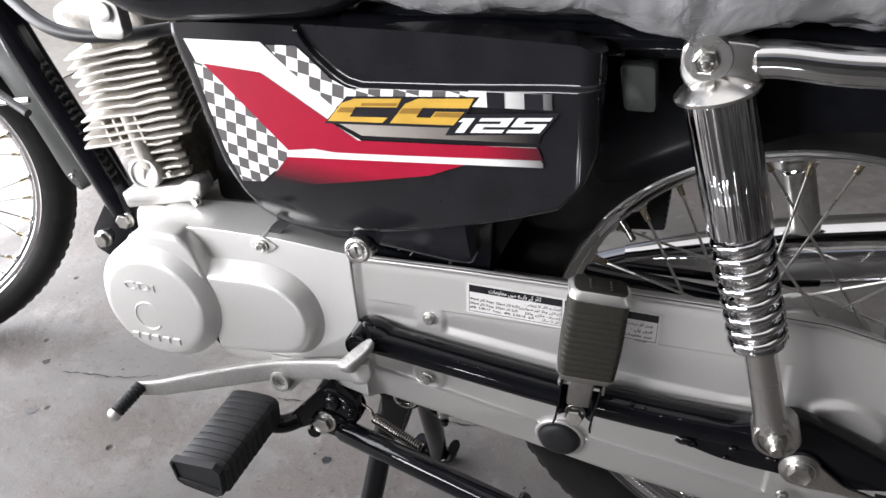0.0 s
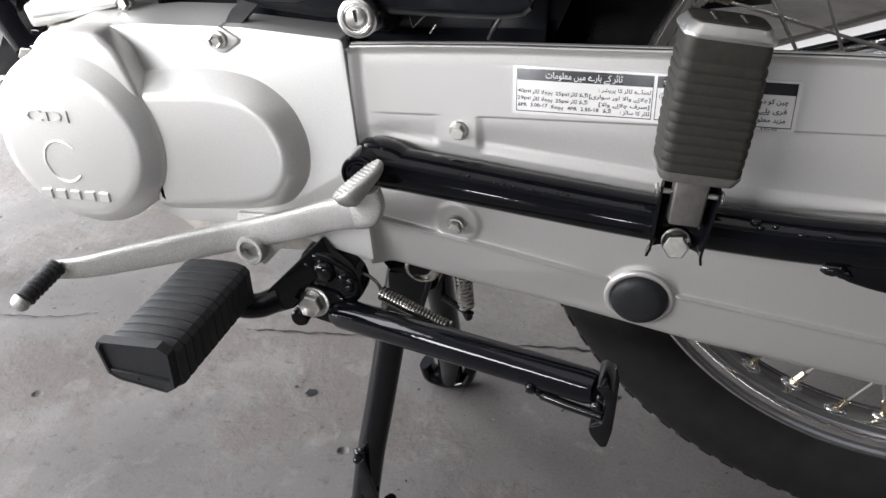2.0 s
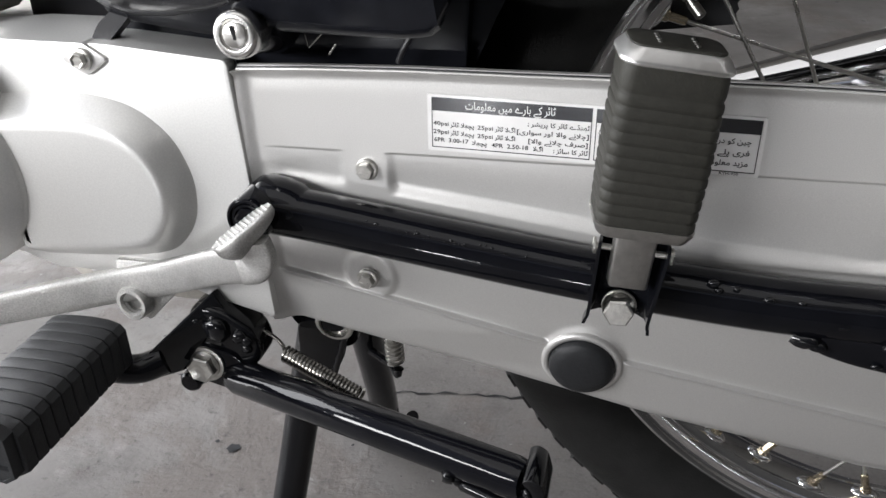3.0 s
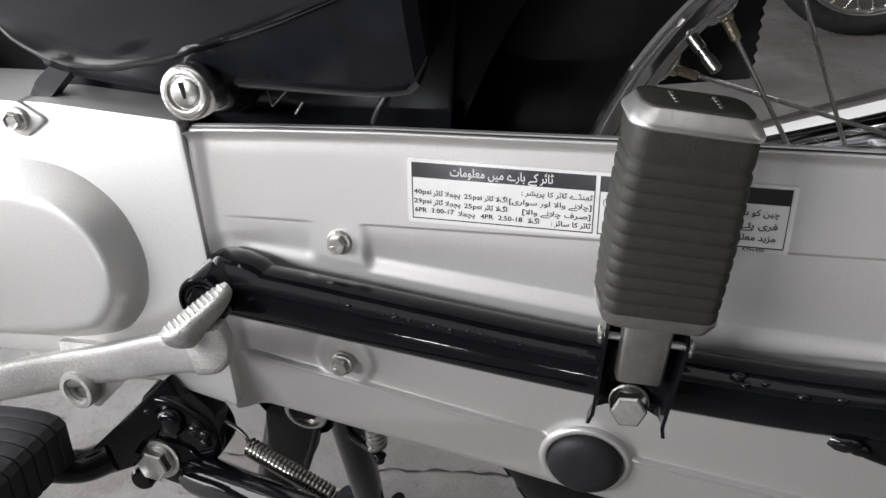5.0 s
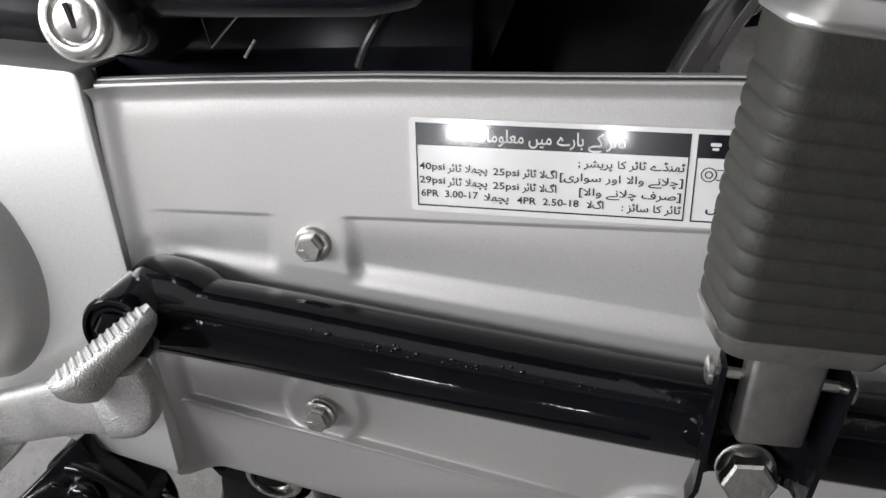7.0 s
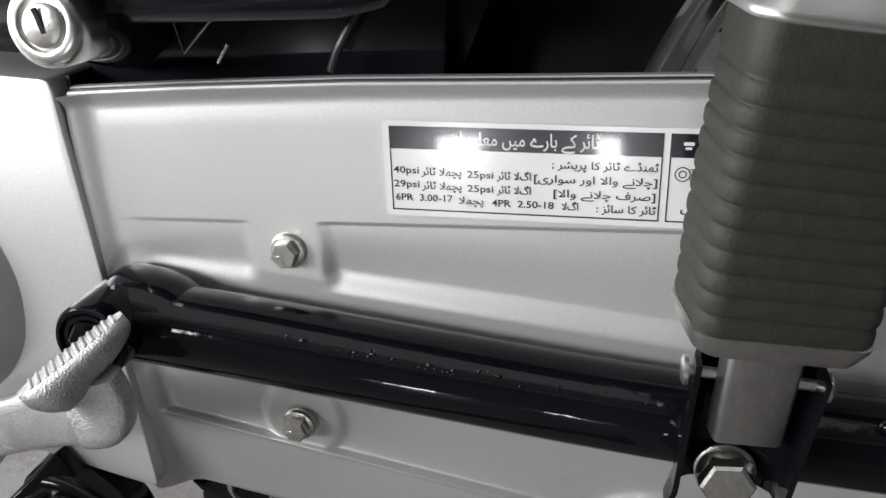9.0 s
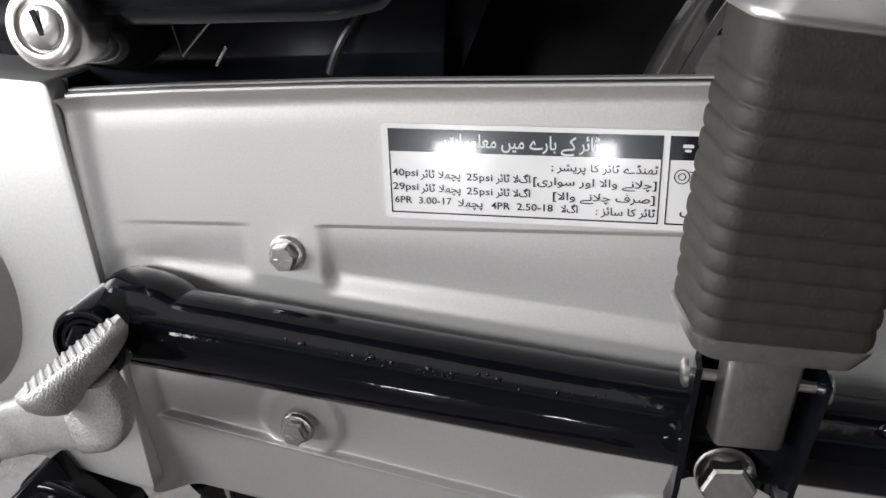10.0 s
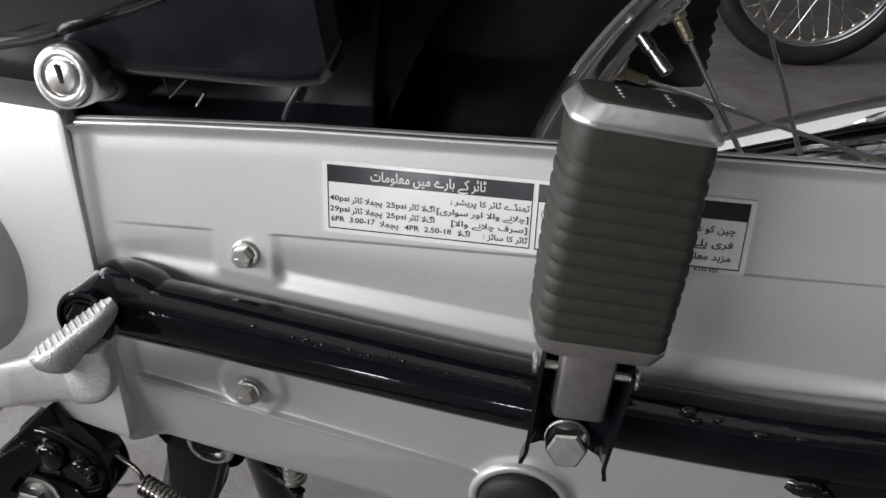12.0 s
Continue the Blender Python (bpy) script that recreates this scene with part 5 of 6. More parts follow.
# centre stand that carries the motorcycle
def build_centre_stand():
    bm = bmesh.new()
    sweep(bm, smooth_path([(-0.066, -0.018, 0.262), (-0.073, -0.031, 0.220), (-0.089, -0.051, 0.13), (-0.100, -0.066, 0.070), (-0.108, -0.078, 0.012)], 6), 0.0128, 24)
    stand = part("centre_stand", bm, LACQUER, bike, "glossy black tubular centre stand resting on the floor")
    bm = bmesh.new()
    sweep(bm, smooth_path([(-0.055, 0.030, 0.262), (-0.058, 0.045, 0.20), (-0.064, 0.085, 0.10), (-0.078, 0.130, 0.014)], 6), 0.0135, 20)
    part("stand_leg", bm, LACQUER, stand)
    # flared shoes, welded under the legs
    for x, y, back in ((-0.108, -0.080, 0.004), (-0.080, 0.133, 0.026)):
        bm = bmesh.new()
        sweep(bm, smooth_path([(x - back, y, 0.028), (x - back * 0.8, y, 0.013), (x, y, 0.0075), (x + 0.020, y, 0.013), (x + 0.026, y, 0.028)], 5), 0.0072, 14, 2.1)
        part("stand_shoe", bm, LACQUER, stand)
    bm = bmesh.new()
    prism(bm, [(-0.103, 0.082), (-0.098, 0.088), (-0.082, 0.010), (-0.106, 0.006)], -0.0865, -0.0825)
    bevel(bm, 0.0012)
    part("gusset", bm, LACQUER, stand)
    for x, y, z, r in ((-0.1045, -0.0785, 0.086, 0.0058), (-0.1060, -0.0800, 0.080, 0.0042), (-0.1010, -0.0790, 0.091, 0.0034)):
        bm = bmesh.new()
        bmesh.ops.create_icosphere(bm, subdivisions=2, radius=r)
        for v in bm.verts:
            v.co *= 1 + 0.5 * noise.noise(v.co * 300 + Vector((x * 90, 0, z * 90)))
        part("weld_blob", moved(bm, pose(x, y, z)), LACQUER, stand, "", 80)
    # tapered bridge plate with a rolled lip between the legs
    bm = bmesh.new()
    prism(bm, rounded([(-0.073, 0.262), (-0.076, 0.205), (-0.056, 0.207), (-0.046, 0.226), (-0.036, 0.262)], 0.005, 3), -0.044, -0.030)
    bevel(bm, 0.004, 3)
    part("stand_bridge", bm, LACQUER, stand)
    bm = bmesh.new()
    sweep(bm, smooth_path([(-0.037, -0.046, 0.258), (-0.043, -0.047, 0.238), (-0.051, -0.047, 0.216), (-0.058, -0.046, 0.204)], 5), 0.0024, 10)
    part("bridge_lip", bm, LACQUER, stand)
    bm = bmesh.new()
    cyl(bm, (-0.050, -0.02, 0.240), (-0.050, 0.04, 0.240), 0.012, None, 18)
    part("cross_tube", bm, LACQUER, stand)
    # return spring with its hook
    bm = bmesh.new()
    coil(bm, (-0.0305, 0.03, 0.228), (-0.0285, 0.03, 0.181), 0.0066, 0.0015, 12, 6, 14)
    spring = part("stand_spring", bm, STEEL, stand)
    bm = bmesh.new()
    sweep(bm, smooth_path([(-0.052, 0.036, 0.184), (-0.040, 0.031, 0.181), (-0.030, 0.026, 0.179), (-0.025, 0.022, 0.174), (-0.0235, 0.022, 0.180)], 5), [0.0034] * 20 + [0.0042], 10)
    part("spring_hook", bm, LACQUER, spring)
    bm = bmesh.new()
    lathe(bm, [(0, 0.0135), (0.003, 0.0135), (0.0042, 0.0122), (0.0042, 0.0105), (0.001, 0.0098)], (-0.042, -0.048, 0.2685), (0, -1, -0.2), 28)
    part("stand_pivot", bm, STEEL, stand)
    bm = bmesh.new()
    prism(bm, rounded([(-0.085, 0.30), (-0.06, 0.30), (-0.030, 0.285), (-0.036, 0.262), (-0.07, 0.264)], 0.006, 2), -0.050, 0.05)
    part("lower_frame", bm, BLACK, bike, "black lower frame bracket")


build_centre_stand()


# rear shock absorber
def build_shock():
    top, foot = Vector((0.2285, -0.124, 0.690)), Vector((0.3135, -0.121, 0.370))
    d = (foot - top).normalized()
    L = (foot - top).length

    def at(z):
        return top + d * ((top.z - z) / -d.z)

    bm = bmesh.new()
    p = at(0.661)
    lathe(bm, [(0, 0.0225), (0.003, 0.0235), (0.098, 0.0235), (0.104, 0.0235), (0.105, 0.0225), (0.104, 0.0215)], p, d, 48)
    shock = part("rear_shock_absorber", bm, DRAWN, bike, "chromed rear shock absorber with exposed coil spring")
    bm = bmesh.new()
    lathe(bm, [(-0.012, 0.010), (-0.009, 0.017), (-0.003, 0.0265), (0.0, 0.0295), (0.0025, 0.0290), (0.004, 0.0245)], at(0.663), d, 48)
    part("spring_seat", bm, SATINCHROME, shock)
    bm = bmesh.new()
    lathe(bm, [(0, 0.0165), (0.02, 0.0165), (0.024, 0.0150)], (0.2275, -0.112, 0.6865), (0, -1, 0), 32)
    part("upper_eye", bm, SATINCHROME, shock)
    bm = bmesh.new()
    prism(bm, rounded([(0.2100, 0.674), (0.2100, 0.694), (0.220, 0.700), (0.262, 0.697), (0.262, 0.670), (0.24, 0.666), (0.217, 0.664)], 0.008, 3), -0.134, -0.112)
    bevel(bm, 0.003, 3)
    part("mounting_lug", bm, SATINCHROME, shock)
    hex_bolt(shock, (0.2265, -0.134, 0.6855), (0, -1, 0.0), 0.0100, 0.0076, 0.006, STEEL, "dome_nut", "", 0.2)
    bm = bmesh.new()
    lathe(bm, [(0, 0.0055), (0.004, 0.0050), (0.0065, 0.003), (0.007, 0)], (0.2265, -0.139, 0.6855), (0, -1, 0), 20, False)
    part("nut_dome", bm, STEEL, shock)
    bm = bmesh.new()
    coil(bm, at(0.562), at(0.462), 0.0195, 0.0035, 8.6, 12, 40, -0.12)
    part("coil_spring", bm, CHROME, shock, "chromed coil spring")
    bm = bmesh.new()
    cyl(bm, at(0.60), at(0.46), 0.0120, None, 28)
    part("damper_rod", bm, SATINCHROME, shock)
    bm = bmesh.new()
    lathe(bm, [(0, 0.019), (0.004, 0.0215), (0.008, 0.0215), (0.010, 0.013)], at(0.470), d, 40)
    part("lower_spring_seat", bm, CHROME, shock)
    bm = bmesh.new()
    lathe(bm, [(0, 0.0125), (0.055, 0.0125), (0.070, 0.0128), (0.086, 0.014)], at(0.463), d, 32)
    part("damper_body", bm, SATINCHROME, shock)
    bm = bmesh.new()
    lathe(bm, [(0, 0.0175), (0.002, 0.0188), (0.024, 0.0188), (0.026, 0.0175), (0.026, 0.0150), (0.023, 0.0145), (0.023, 0.0)], (0.3140, -0.105, 0.3735), (0.06, -1, 0.02), 40, False)
    part("lower_eye", bm, BRUSHED, shock)
    bm = bmesh.new()
    lathe(bm, [(0, 0.0125), (0.003, 0.0125), (0.003, 0.009), (0.010, 0.0085), (0.012, 0.006), (0.018, 0.0058), (0.0195, 0.004)], (0.3145, -0.127, 0.3735), (0.06, -1, 0.02), 24)
    part("eye_bolt", bm, STEEL, shock)


build_shock()


# side cover: a bulged panel with a step under the seat
S_LOW = [(-0.2205, 0.6665), (-0.215, 0.646), (-0.210, 0.631), (-0.202, 0.603), (-0.194, 0.574), (-0.187, 0.545), (-0.178, 0.519), (-0.167, 0.4975), (-0.153, 0.4865), (-0.134, 0.4805),
         (-0.105, 0.4820), (-0.077, 0.488), (-0.04, 0.4995), (-0.001, 0.5125), (0.06, 0.536), (0.100, 0.553), (0.135, 0.569), (0.152, 0.590), (0.163, 0.620)]
S_TOP = [(-0.2205, 0.6735), (-0.19, 0.678), (-0.11, 0.684), (0.05, 0.692), (0.145, 0.694), (0.163, 0.688)]
CREASE = [(-0.085, 0.690), (-0.078, 0.6755), (-0.068, 0.664), (-0.051, 0.651), (-0.040, 0.6455), (-0.027, 0.6435), (0.05, 0.652), (0.129, 0.6625), (0.17, 0.6665)]


def cover_y(x, z):
    """The bulged outer face."""
    t = max(0.0, 0.58 - z) / 0.10
    return -0.127 - 0.177 * x + 0.029 * t * t


def edge_x(z):
    """Where the front edge of the cover runs at this height."""
    return lerp(-z, [(-q, p) for p, q in S_LOW[:9]])


def cover_face(x, z):
    y = cover_y(x, z)
    if x > -0.084:
        y += 0.0055 * sstep(-0.0008, 0.0022, z - lerp(x, CREASE))
    lo, hi = lerp(x, S_LOW), lerp(x, S_TOP)
    for d, R in ((z - lo, 0.006), (0.163 - x, 0.016), (x - edge_x(z), 0.012)):
        if d < R:
            y += R * (1 - math.sqrt(max(0, 1 - (1 - max(d, 0) / R) ** 2)))
    return y


def build_side_cover():
    bm = bmesh.new()
    cols = []
    xs = [-0.2205 + 0.066 * (i / 48) for i in range(48)] + [-0.1545 + 0.3175 * i / 130 for i in range(131)]
    nz = 82
    for x in xs:
        lo, hi = lerp(x, S_LOW), lerp(x, S_TOP)
        cr = min(lerp(x, CREASE), hi - 0.004)
        zs = [lo + (cr - 0.0008 - lo) * j / 60 for j in range(60)] + [cr - 0.0008 + 0.003 * j / 6 for j in range(6)] + [cr + 0.0022 + (hi - cr - 0.0022) * j / 16 for j in range(17)]
        cols.append([bm.verts.new((x, cover_face(x, z), z)) for z in zs])
    for a, b in zip(cols, cols[1:]):
        for j in range(nz):
            bm.faces.new((a[j], b[j], b[j + 1], a[j + 1]))
    for line in ([c[-1] for c in cols], [c[0] for c in cols], cols[0], cols[-1]):
        backs = [bm.verts.new((v.co.x + (0.004 if v.co.x < 0 else -0.008), v.co.y + 0.032, v.co.z)) for v in line]
        for k in range(len(line) - 1):
            bm.faces.new((line[k], line[k + 1], backs[k + 1], backs[k]))
    cover = part("side_cover", bm, COVER, bike, "glossy black side cover with red, white and chequered decals", 50)

    def decal(name, poly, mat, lift, label="", parent=cover):
        """A thin film that follows the bulge; poly in (x, z)."""
        flat = [Vector((x, z, 0)) for x, z in poly]
        todo = [[flat[i] for i in t] for t in tessellate_polygon([flat])]
        bm = bmesh.new()
        while todo:
            t = todo.pop()
            k = max(range(3), key=lambda i: (t[i] - t[(i + 1) % 3]).length)
            p, q, r = t[k], t[(k + 1) % 3], t[(k + 2) % 3]
            if (p - q).length > 0.009:
                m = (p + q) / 2
                todo += [[p, m, r], [m, q, r]]
            else:
                bm.faces.new([bm.verts.new((v.x, cover_y(v.x, v.y) - lift, v.y)) for v in (p, q, r)])
        bmesh.ops.remove_doubles(bm, verts=bm.verts[:], dist=0.00002)
        return part(name, bm, mat, parent, label, 60)

    white = decal("white_field", [(-0.2005, 0.6630), (-0.119, 0.6690), (-0.094, 0.650), (-0.050, 0.6225), (-0.060, 0.611), (-0.028, 0.5975), (0.118, 0.619), (0.121, 0.613), (0.123, 0.6045), (-0.05, 0.580), (-0.145, 0.545), (-0.178, 0.605), (-0.192, 0.645)], WHITE_REAR, 0.0006)
    decal("chequered_field", [(-0.194, 0.6440), (-0.180, 0.6420), (-0.105, 0.5790), (-0.106, 0.5700), (-0.141, 0.5385), (-0.1665, 0.5330), (-0.176, 0.565), (-0.186, 0.605)], CHECK, 0.0011)
    decal("upper_chequer", [(-0.113, 0.6675), (-0.0835, 0.6700), (-0.070, 0.6600), (-0.054, 0.6475), (-0.038, 0.6415), (0.129, 0.6605), (0.129, 0.6490), (-0.040, 0.6330), (-0.052, 0.6230), (-0.094, 0.6500)], CHECK, 0.0011)
    decal("red_band", [(-0.183, 0.6435), (-0.123, 0.6435), (-0.034, 0.5985), (0.1195, 0.6190), (0.1235, 0.6100), (-0.054, 0.5840), (-0.078, 0.5835), (-0.105, 0.5775)], RED_REAR, 0.0015)
    decal("white_line", [(-0.106, 0.5775), (0.1235, 0.6085), (0.1235, 0.6045), (-0.107, 0.5710)], WHITE_REAR, 0.0019)
    decal("red_fade", [(-0.1068, 0.5708), (0.062, 0.5955), (0.030, 0.5800), (-0.030, 0.5630), (-0.080, 0.5490), (-0.139, 0.5340)], RED_LOW, 0.0015)
    decal("grey_field", [(-0.058, 0.6130), (-0.047, 0.6200), (0.055, 0.6320), (0.125, 0.6400), (0.120, 0.6225), (-0.029, 0.6035)], GREY_REAR, 0.0012)
    # slanted gold mark with black shadow, and its number
    decal("mark_shadow", [(-0.064, 0.6085), (-0.040, 0.6350), (0.0745, 0.6510), (0.055, 0.6245), (0.045, 0.6225)], INK, 0.0016)

    def slanted(u, v):
        """u along the mark, v up, both 0 to 1."""
        return (-0.060 + 0.113 * u + 0.0185 * v, 0.6115 + 0.0145 * u + 0.0215 * v + 0.002 * u * v)

    for pts in ([(0.0, 0), (0.455, 0), (0.465, 0.22), (0.155, 0.22), (0.145, 0.64), (0.475, 0.64), (0.455, 1), (0.075, 1), (0.0, 0.80)],
                [(0.515, 0), (1.0, 0), (1.0, 0.50), (0.79, 0.50), (0.79, 0.26), (0.68, 0.26), (0.675, 0.64), (1.01, 0.64), (0.99, 1), (0.585, 1), (0.515, 0.80)]):
        decal("gold_mark", [slanted(*p) for p in pts], GOLD, 0.0022)
    for pts in ([(0.02, 0.40), (0.149, 0.40), (0.145, 0.62), (0.02, 0.62)], [(0.525, 0.40), (0.678, 0.40), (0.674, 0.62), (0.525, 0.62)], [(0.80, 0.30), (0.995, 0.30), (0.995, 0.48), (0.80, 0.48)], [(0.18, 0.70), (0.46, 0.70), (0.455, 0.82), (0.17, 0.82)]):
        decal("gold_shade", [slanted(*p) for p in pts], GOLDDARK, 0.0024)
    decal("white_band", [(0.066, 0.6545), (0.1285, 0.6608), (0.1295, 0.6490), (0.063, 0.6420)], WHITE_REAR, 0.0014)
    for x in (0.0800, 0.1085):
        decal("dark_square", [(x, 0.6556 + (x - 0.08) * 0.1), (x + 0.0135, 0.6570 + (x - 0.08) * 0.1), (x + 0.0140, 0.6452 + (x - 0.08) * 0.1), (x + 0.0005, 0.6438 + (x - 0.08) * 0.1)], INK, 0.0018)
    digits = {"1": [(0.25, 0), (0.70, 0), (0.70, 1), (0.1, 1), (0.0, 0.74), (0.25, 0.74)],
              "2": [(0, 0), (1, 0), (1, 0.22), (0.3, 0.22), (0.3, 0.4), (1, 0.4), (1, 1), (0, 1), (0, 0.78), (0.7, 0.78), (0.7, 0.6), (0, 0.6)],
              "5": [(0, 0), (1, 0), (1, 0.6), (0.3, 0.6), (0.3, 0.78), (1, 0.78), (1, 1), (0, 1), (0, 0.4), (0.7, 0.4), (0.7, 0.22), (0, 0.22)]}
    decal("number_shadow", [(0.0455, 0.6165), (0.0570, 0.6350), (0.1350, 0.6480), (0.1225, 0.6300)], INK, 0.0017)
    for ch, u0, wd in (("1", 0.0, 0.0165), ("2", 0.0165, 0.0255), ("5", 0.0450, 0.0255)):
        decal("number_digit", [(0.0500 + u0 + wd * u + 0.0095 * v, 0.6198 + (u0 + wd * u) * 0.160 + 0.0130 * v) for u, v in digits[ch]], WHITE, 0.0024)
    # lock
    bm = bmesh.new()
    o, ax = Vector((-0.0545, -0.0865, 0.4800)), Vector((0.03, -1, 0.10))
    lathe(bm, [(0, 0.0125), (0.012, 0.0130), (0.0155, 0.0128), (0.0175, 0.0115), (0.0185, 0.0098), (0.0182, 0.0082), (0.0165, 0.0076), (0.0168, 0.0)], o, ax, 48, False)
    lock = part("seat_lock", bm, SATINCHROME, bike, "round chromed lock with a key slot", 50)
    bm = bmesh.new()
    a = ax.normalized()
    lathe(bm, [(0, 0.0066), (0.0012, 0.0066), (0.0016, 0.0060), (0.0016, 0.0)], o + a * 0.0166, ax, 36, False)
    part("lock_barrel", bm, BRUSHED, lock)
    bm = bmesh.new()
    box(bm, (-0.0008, -0.0004, -0.0052), (0.0008, 0.0004, 0.0052))
    part("key_slot", moved(bm, Matrix.Translation(o + a * 0.0183) @ pose(0, 0, 0, 6, -10, 2)), SATIN, lock)
    bm = bmesh.new()
    lathe(bm, [(0, 0.020), (0.016, 0.0165), (0.026, 0.0142)], (-0.0545, -0.062, 0.4800), (0, -1, 0.1), 32)
    part("lock_boss", bm, COVER, cover)


build_side_cover()


# black panel below the side cover, battery box, inner mudguard
def build_inner_panels():
    bm = bmesh.new()
    prism(bm, rounded([(-0.075, 0.450), (0.056, 0.446), (0.064, 0.548), (-0.06, 0.54)], 0.006, 3), -0.057, 0.05)
    bevel(bm, 0.005)
    panel = part("battery_box", bm, INNER, bike, "glossy black battery box above the chain case")
    bm = bmesh.new()
    prism(bm, rounded([(-0.168, 0.450), (-0.078, 0.450), (-0.070, 0.56), (-0.16, 0.57)], 0.008, 3), -0.046, 0.05)
    bevel(bm, 0.006)
    part("air_box", bm, INNER, panel)
    bm = bmesh.new()
    grid = []
    for i in range(41):
        x = -0.150 + 0.211 * i / 40
        lo = lerp(x, [(-0.150, 0.4800), (-0.143, 0.4770), (-0.088, 0.4718), (-0.076, 0.4740), (-0.055, 0.4780), (0.035, 0.4805), (0.050, 0.4835), (0.0565, 0.4890), (0.061, 0.500)])
        col = []
        for k in range(17):
            z = lo + (0.545 - lo) * k / 16
            e = max(0, 1 - (z - lo) / 0.004)
            e2 = max(0, 1 - (0.061 - x) / 0.006)
            col.append(bm.verts.new((x, cover_y(x, z) + 0.0035 + 0.004 * e * e + 0.005 * e2 * e2, z)))
        grid.append(col)
    for a, b in zip(grid, grid[1:]):
        for k in range(16):
            bm.faces.new((a[k], b[k], b[k + 1], a[k + 1]))
    for line in ([c[0] for c in grid], grid[-1]):
        bk = [bm.verts.new((v.co.x - 0.002, v.co.y + 0.018, v.co.z + 0.001)) for v in line]
        for k in range(len(line) - 1):
            bm.faces.new((line[k], line[k + 1], bk[k + 1], bk[k]))
    part("lower_panel", bm, INNER, panel)
    for pts in ([(-0.031, -0.070, 0.479), (-0.0285, -0.070, 0.4665), (-0.015, -0.070, 0.479)], [(-0.0125, -0.070, 0.469), (-0.017, -0.070, 0.463)]):
        bm = bmesh.new()
        sweep(bm, pts, 0.0006, 8)
        part("wire_clip", bm, STEEL, panel)
    bm = bmesh.new()
    sweep(bm, smooth_path([(0.022, -0.0695, 0.460), (0.026, -0.071, 0.468), (0.034, -0.0695, 0.480)], 5), 0.0016, 10)
    part("clip_strap", bm, SATIN, panel)
    # curved inner mudguard over the front of the rear tyre
    bm = bmesh.new()
    prev = None
    for i in range(25):
        a = radians(95 + 100 * i / 24)
        cx, cz = 0.342 + 0.332 * math.cos(a), 0.345 + 0.332 * math.sin(a)
        ring = []
        for y, k in ((-0.060, -0.03), (-0.056, 0.0), (-0.03, 0.010), (0.0, 0.012), (0.03, 0.010), (0.056, 0.0), (0.06, -0.03)):
            ring.append(bm.verts.new((cx + k * math.cos(a), y + 0.012, cz + k * math.sin(a))))
        if prev:
            for k in range(6):
                bm.faces.new((prev[k], ring[k], ring[k + 1], prev[k + 1]))
        prev = ring
    part("rear_mudguard", bm, INNER, bike, "black curved inner mudguard")
    # grey pad on the rear frame rail, frame rail itself
    bm = bmesh.new()
    sweep(bm, smooth_path([(-0.05, -0.09, 0.680), (0.10, -0.094, 0.682), (0.20, -0.096, 0.684), (0.36, -0.096, 0.690), (0.50, -0.09, 0.70)], 6), 0.012, 16)
    part("seat_rail", bm, BLACK, bike, "black frame rail under the seat")
    bm = bmesh.new()
    prism(bm, rounded([(0.169, 0.673), (0.193, 0.673), (0.196, 0.640), (0.174, 0.640)], 0.004, 3), -0.118, -0.095)
    bevel(bm, 0.003)
    part("rubber_pad", bm, FLAP, bike, "grey black rubber pad")
    bm = bmesh.new()
    prism(bm, rounded([(0.15, 0.688), (0.40, 0.695), (0.42, 0.63), (0.30, 0.618), (0.255, 0.60), (0.20, 0.57), (0.15, 0.56)], 0.012, 3), -0.080, 0.08)
    bevel(bm, 0.006)
    part("tail_panel", bm, INNER, bike, "black tail panel under the seat")
    # chromed grab rail behind the shock mounting
    bm = bmesh.new()
    sweep(bm, smooth_path([(0.256, -0.124, 0.6845), (0.275, -0.126, 0.6865), (0.32, -0.130, 0.6855), (0.40, -0.132, 0.690), (0.52, -0.128, 0.705)], 8), [0.0105, 0.0115] + [0.0132] * 31, 24)
    part("grab_rail", bm, CHROME, bike, "chromed side grab rail")


build_inner_panels()


